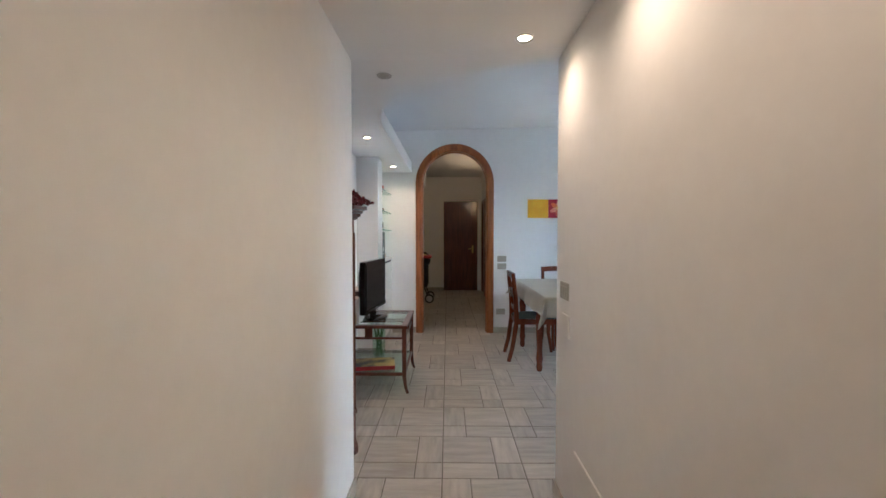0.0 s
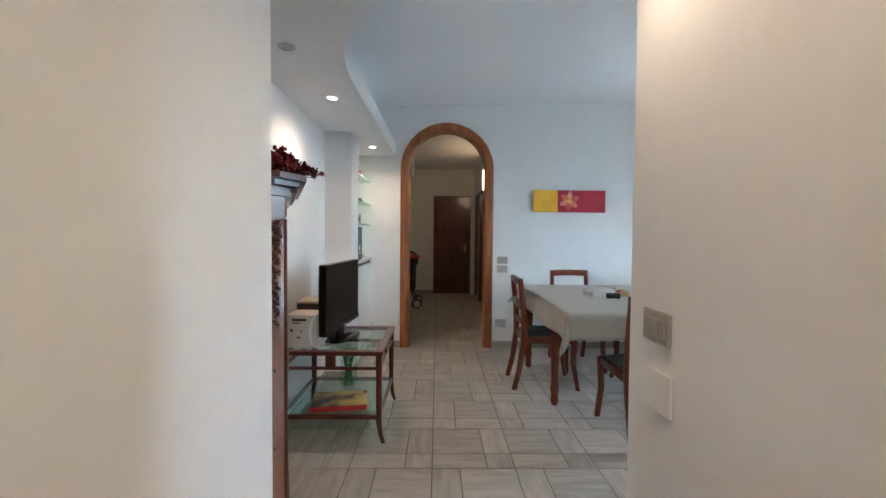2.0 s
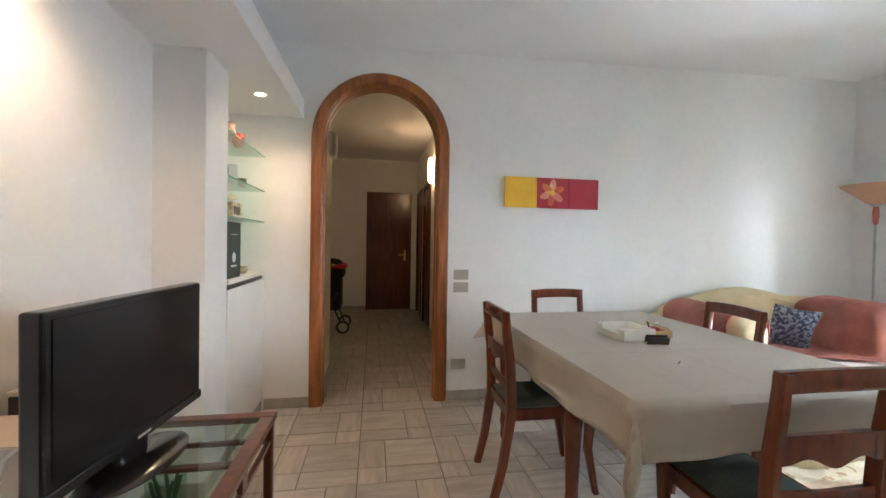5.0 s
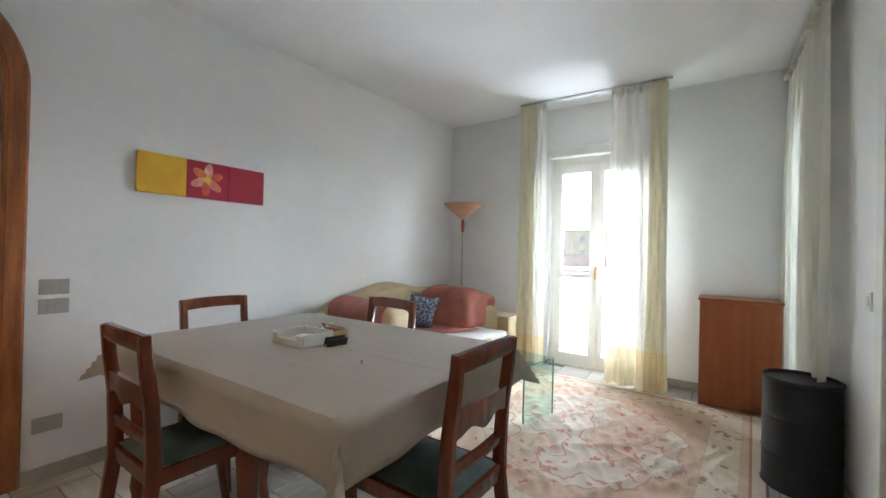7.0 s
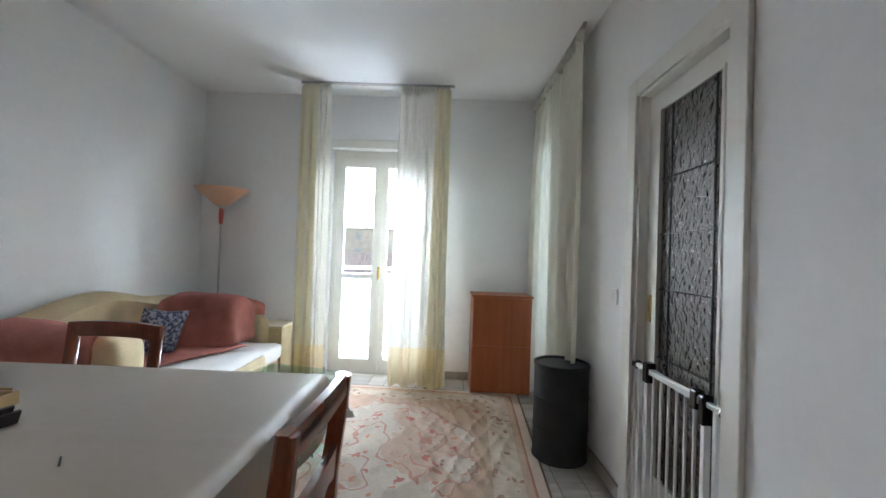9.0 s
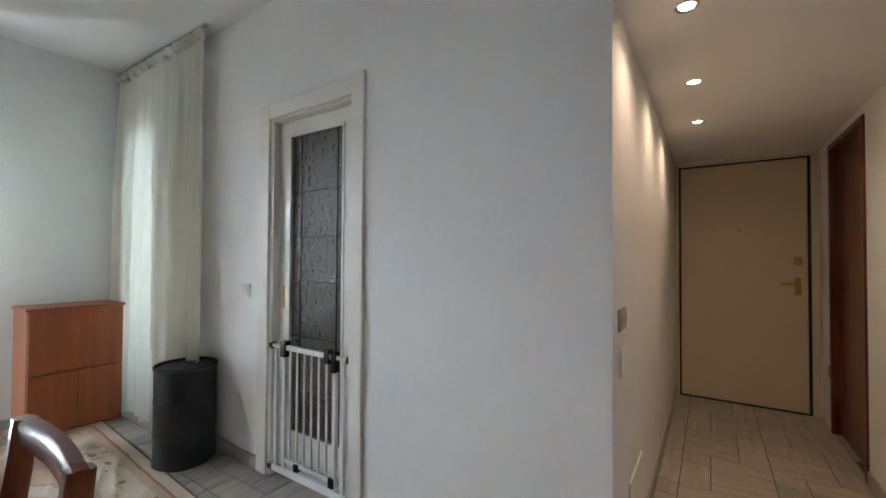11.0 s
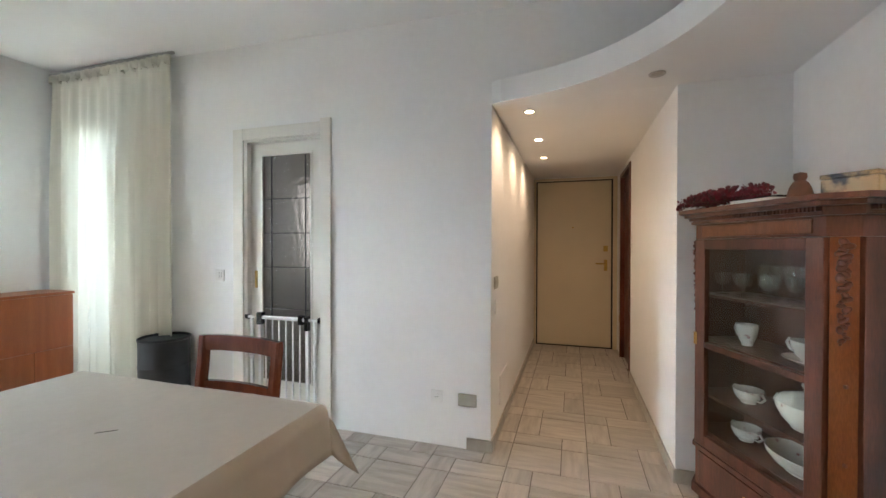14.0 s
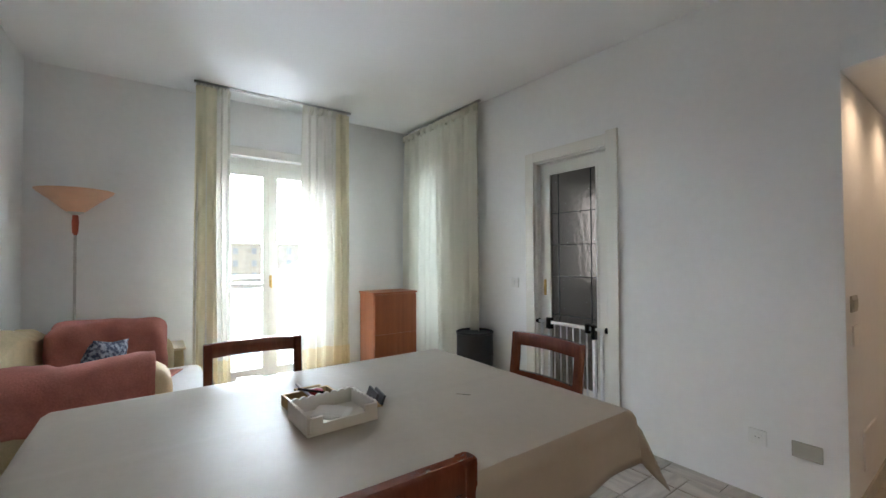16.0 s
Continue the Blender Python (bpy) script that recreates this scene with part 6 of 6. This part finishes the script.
solid("balcony_floor", box(EAST + 0.3, 1.5, -0.20, 7.1, 6.6, -0.02), SKIRT, "tiled balcony slab", "balcony", kind="structure")
par = thing("balcony_parapet", "frosted pale blue balcony parapet panels with a metal handrail", "parapet", kind="structure")
for i in range(5):
    part("panel", box(7.0, 1.55 + i, 0.0, 7.02, 2.50 + i, 0.95), FROST, par)
    part("post", box(6.98, 1.49 + i, -0.02, 7.04, 1.54 + i, 1.0), METAL, par)
part("handrail", box(6.97, 1.49, 1.0, 7.05, 6.56, 1.04, 0.005), METAL, par)


def building(x, y, w, d, z0, z1, wall, roofed, cols, rows, label):
    b = thing("house", label, "house", pose(x, y, z0))
    h = z1 - z0
    part("wall", box(0, -w / 2, 0, d, w / 2, h), wall, b)
    if roofed:
        rf = bmesh.new()
        q = [rf.verts.new(p) for p in ((-0.8, -w / 2 - 0.8, h - 0.2), (-0.8, w / 2 + 0.8, h - 0.2), (d + 0.8, w / 2 + 0.8, h - 0.2), (d + 0.8, -w / 2 - 0.8, h - 0.2), (d / 2, -w / 2 + 3, h + 2.4), (d / 2, w / 2 - 3, h + 2.4))]
        for f in ((0, 1, 5, 4), (2, 3, 4, 5), (1, 2, 5), (3, 0, 4), (0, 1, 2, 3)):
            rf.faces.new([q[i] for i in f])
        bmesh.ops.recalc_face_normals(rf, faces=rf.faces)
        part("roof", rf, ROOF, b)
        part("chimney", box(d * 0.3, w * 0.2, h + 0.3, d * 0.3 + 0.7, w * 0.2 + 0.7, h + 2.8), wall, b)
    else:
        part("roof", box(-0.3, -w / 2 - 0.3, h, d + 0.3, w / 2 + 0.3, h + 0.35), STUC, b)
    for i in range(cols):
        for j in range(rows):
            yy = -w / 2 + w * (i + 0.5) / cols
            zz = h - 2.4 - j * 3.0
            wd = part("window", box(-0.06, yy - 0.55, zz, 0.02, yy + 0.55, zz + 1.5), FARGLASS, b)
            part("sill", box(-0.18, yy - 0.65, zz - 0.1, 0.0, yy + 0.65, zz), STUC, wd)
    return b


building(38, 13, 26, 12, -9, -1.2, STUCY, True, 7, 2, "yellow house with a terracotta hipped roof")
building(44, -22, 28, 12, -9, -0.5, STUC, True, 7, 2, "pale house with a terracotta roof")
building(85, 20, 46, 16, -9, 6.0, STUC, False, 12, 4, "pale flat-roofed apartment block")
building(110, -30, 50, 16, -9, 4.5, STUC, False, 12, 4, "distant pale apartment block")


solid("backdrop", box(400, -700, -9, 401, 700, 230), glow("white overcast sky", (0.93, 0.97, 1.0), 19.0), "bright white overcast sky beyond the roofs", "sky", kind="structure")

# ---- floor tiles ----
floor = solid("floor", box(-0.75, CY0 - 0.12, -0.06, EAST + 0.3, HY + 0.12, -0.004), GROUT, "grout bed under the streaked grey-beige tiles", "floor", kind="structure")
G = 0.0025


def tile_mesh(w, h, material):
    bm = bmesh.new()
    b = 0.003
    lo = [bm.verts.new((sx * (w / 2 - G), sy * (h / 2 - G), -0.006)) for sx, sy in ((-1, -1), (1, -1), (1, 1), (-1, 1))]
    mid = [bm.verts.new((sx * (w / 2 - G), sy * (h / 2 - G), -0.0015)) for sx, sy in ((-1, -1), (1, -1), (1, 1), (-1, 1))]
    hi = [bm.verts.new((sx * (w / 2 - G - b), sy * (h / 2 - G - b), 0.0)) for sx, sy in ((-1, -1), (1, -1), (1, 1), (-1, 1))]
    bm.faces.new(hi)
    for p, q in ((lo, mid), (mid, hi)):
        for i in range(4):
            bm.faces.new((p[i], p[(i + 1) % 4], q[(i + 1) % 4], q[i]))
    return mesh_of(bm, "tile", material)


U = 0.15
TM = {(2, 2): tile_mesh(0.30, 0.30, TILE_ACROSS), (1, 2): tile_mesh(0.15, 0.30, TILE), (2, 1): tile_mesh(0.30, 0.15, TILE_ACROSS), (1, 1): tile_mesh(0.15, 0.15, TILE)}
rest_v, rest_f = [], []
X0, Y0 = 1.035, 2.84


def in_place(x, y):
    room = W - 0.12 < x < EAST + 0.1 and S - 0.2 < y < N + 0.14
    cor = CX0 - 0.15 < x < CX1 + 0.15 and CY0 - 0.1 < y <= S
    hall = -0.6 < x < HX1 + 0.15 and N + 0.14 <= y < HY + 0.1
    kit = 1.85 < x < 4.2 and 0.5 < y <= S
    return room or cor or hall or kit


count = 0
for ci in range(-4, 11):
    for ri in range(-7, 18):
        y = Y0 + ri * 0.45
        x = X0 + ci * 0.45
        first = 2 if ri % 2 == 0 else 1
        for tx, ty, w, h in ((0, 0, first, 1), (first, 0, 3 - first, 1), (0, 1, first, 2), (first, 1, 3 - first, 2)):
            px, py = x + (tx + w / 2) * U, y + (ty + h / 2) * U
            if not in_place(px, py):
                continue
            near = (0.6 < px < 2.9 and 2.6 < py < 6.1) or (CX0 < px < CX1 and 0.7 < py <= 2.6)
            if near and count < 300:
                ob = new("tile", TM[(w, h)])
                ob.location = (px, py, 0.0004 * math.sin(px * 31 + py * 17))
                ob.parent = floor
                count += 1
            else:
                k = len(rest_v)
                for zz, e in ((-0.006, G), (-0.0015, G), (0.0, G + 0.003)):
                    for sx, sy in ((-1, -1), (1, -1), (1, 1), (-1, 1)):
                        rest_v.append((px + sx * (w * U / 2 - e), py + sy * (h * U / 2 - e), zz))
                rest_f.append((k + 8, k + 9, k + 10, k + 11))
                for a in (0, 4):
                    for i in range(4):
                        rest_f.append((k + a + i, k + a + (i + 1) % 4, k + a + 4 + (i + 1) % 4, k + a + 4 + i))
me = bpy.data.meshes.new("tiles_beyond")
me.from_pydata(rest_v, [], rest_f)
me.materials.append(TILE_REST)
tb = new("tiles_beyond", me)
tb.parent = floor
tagged(tb, kind="stuff")
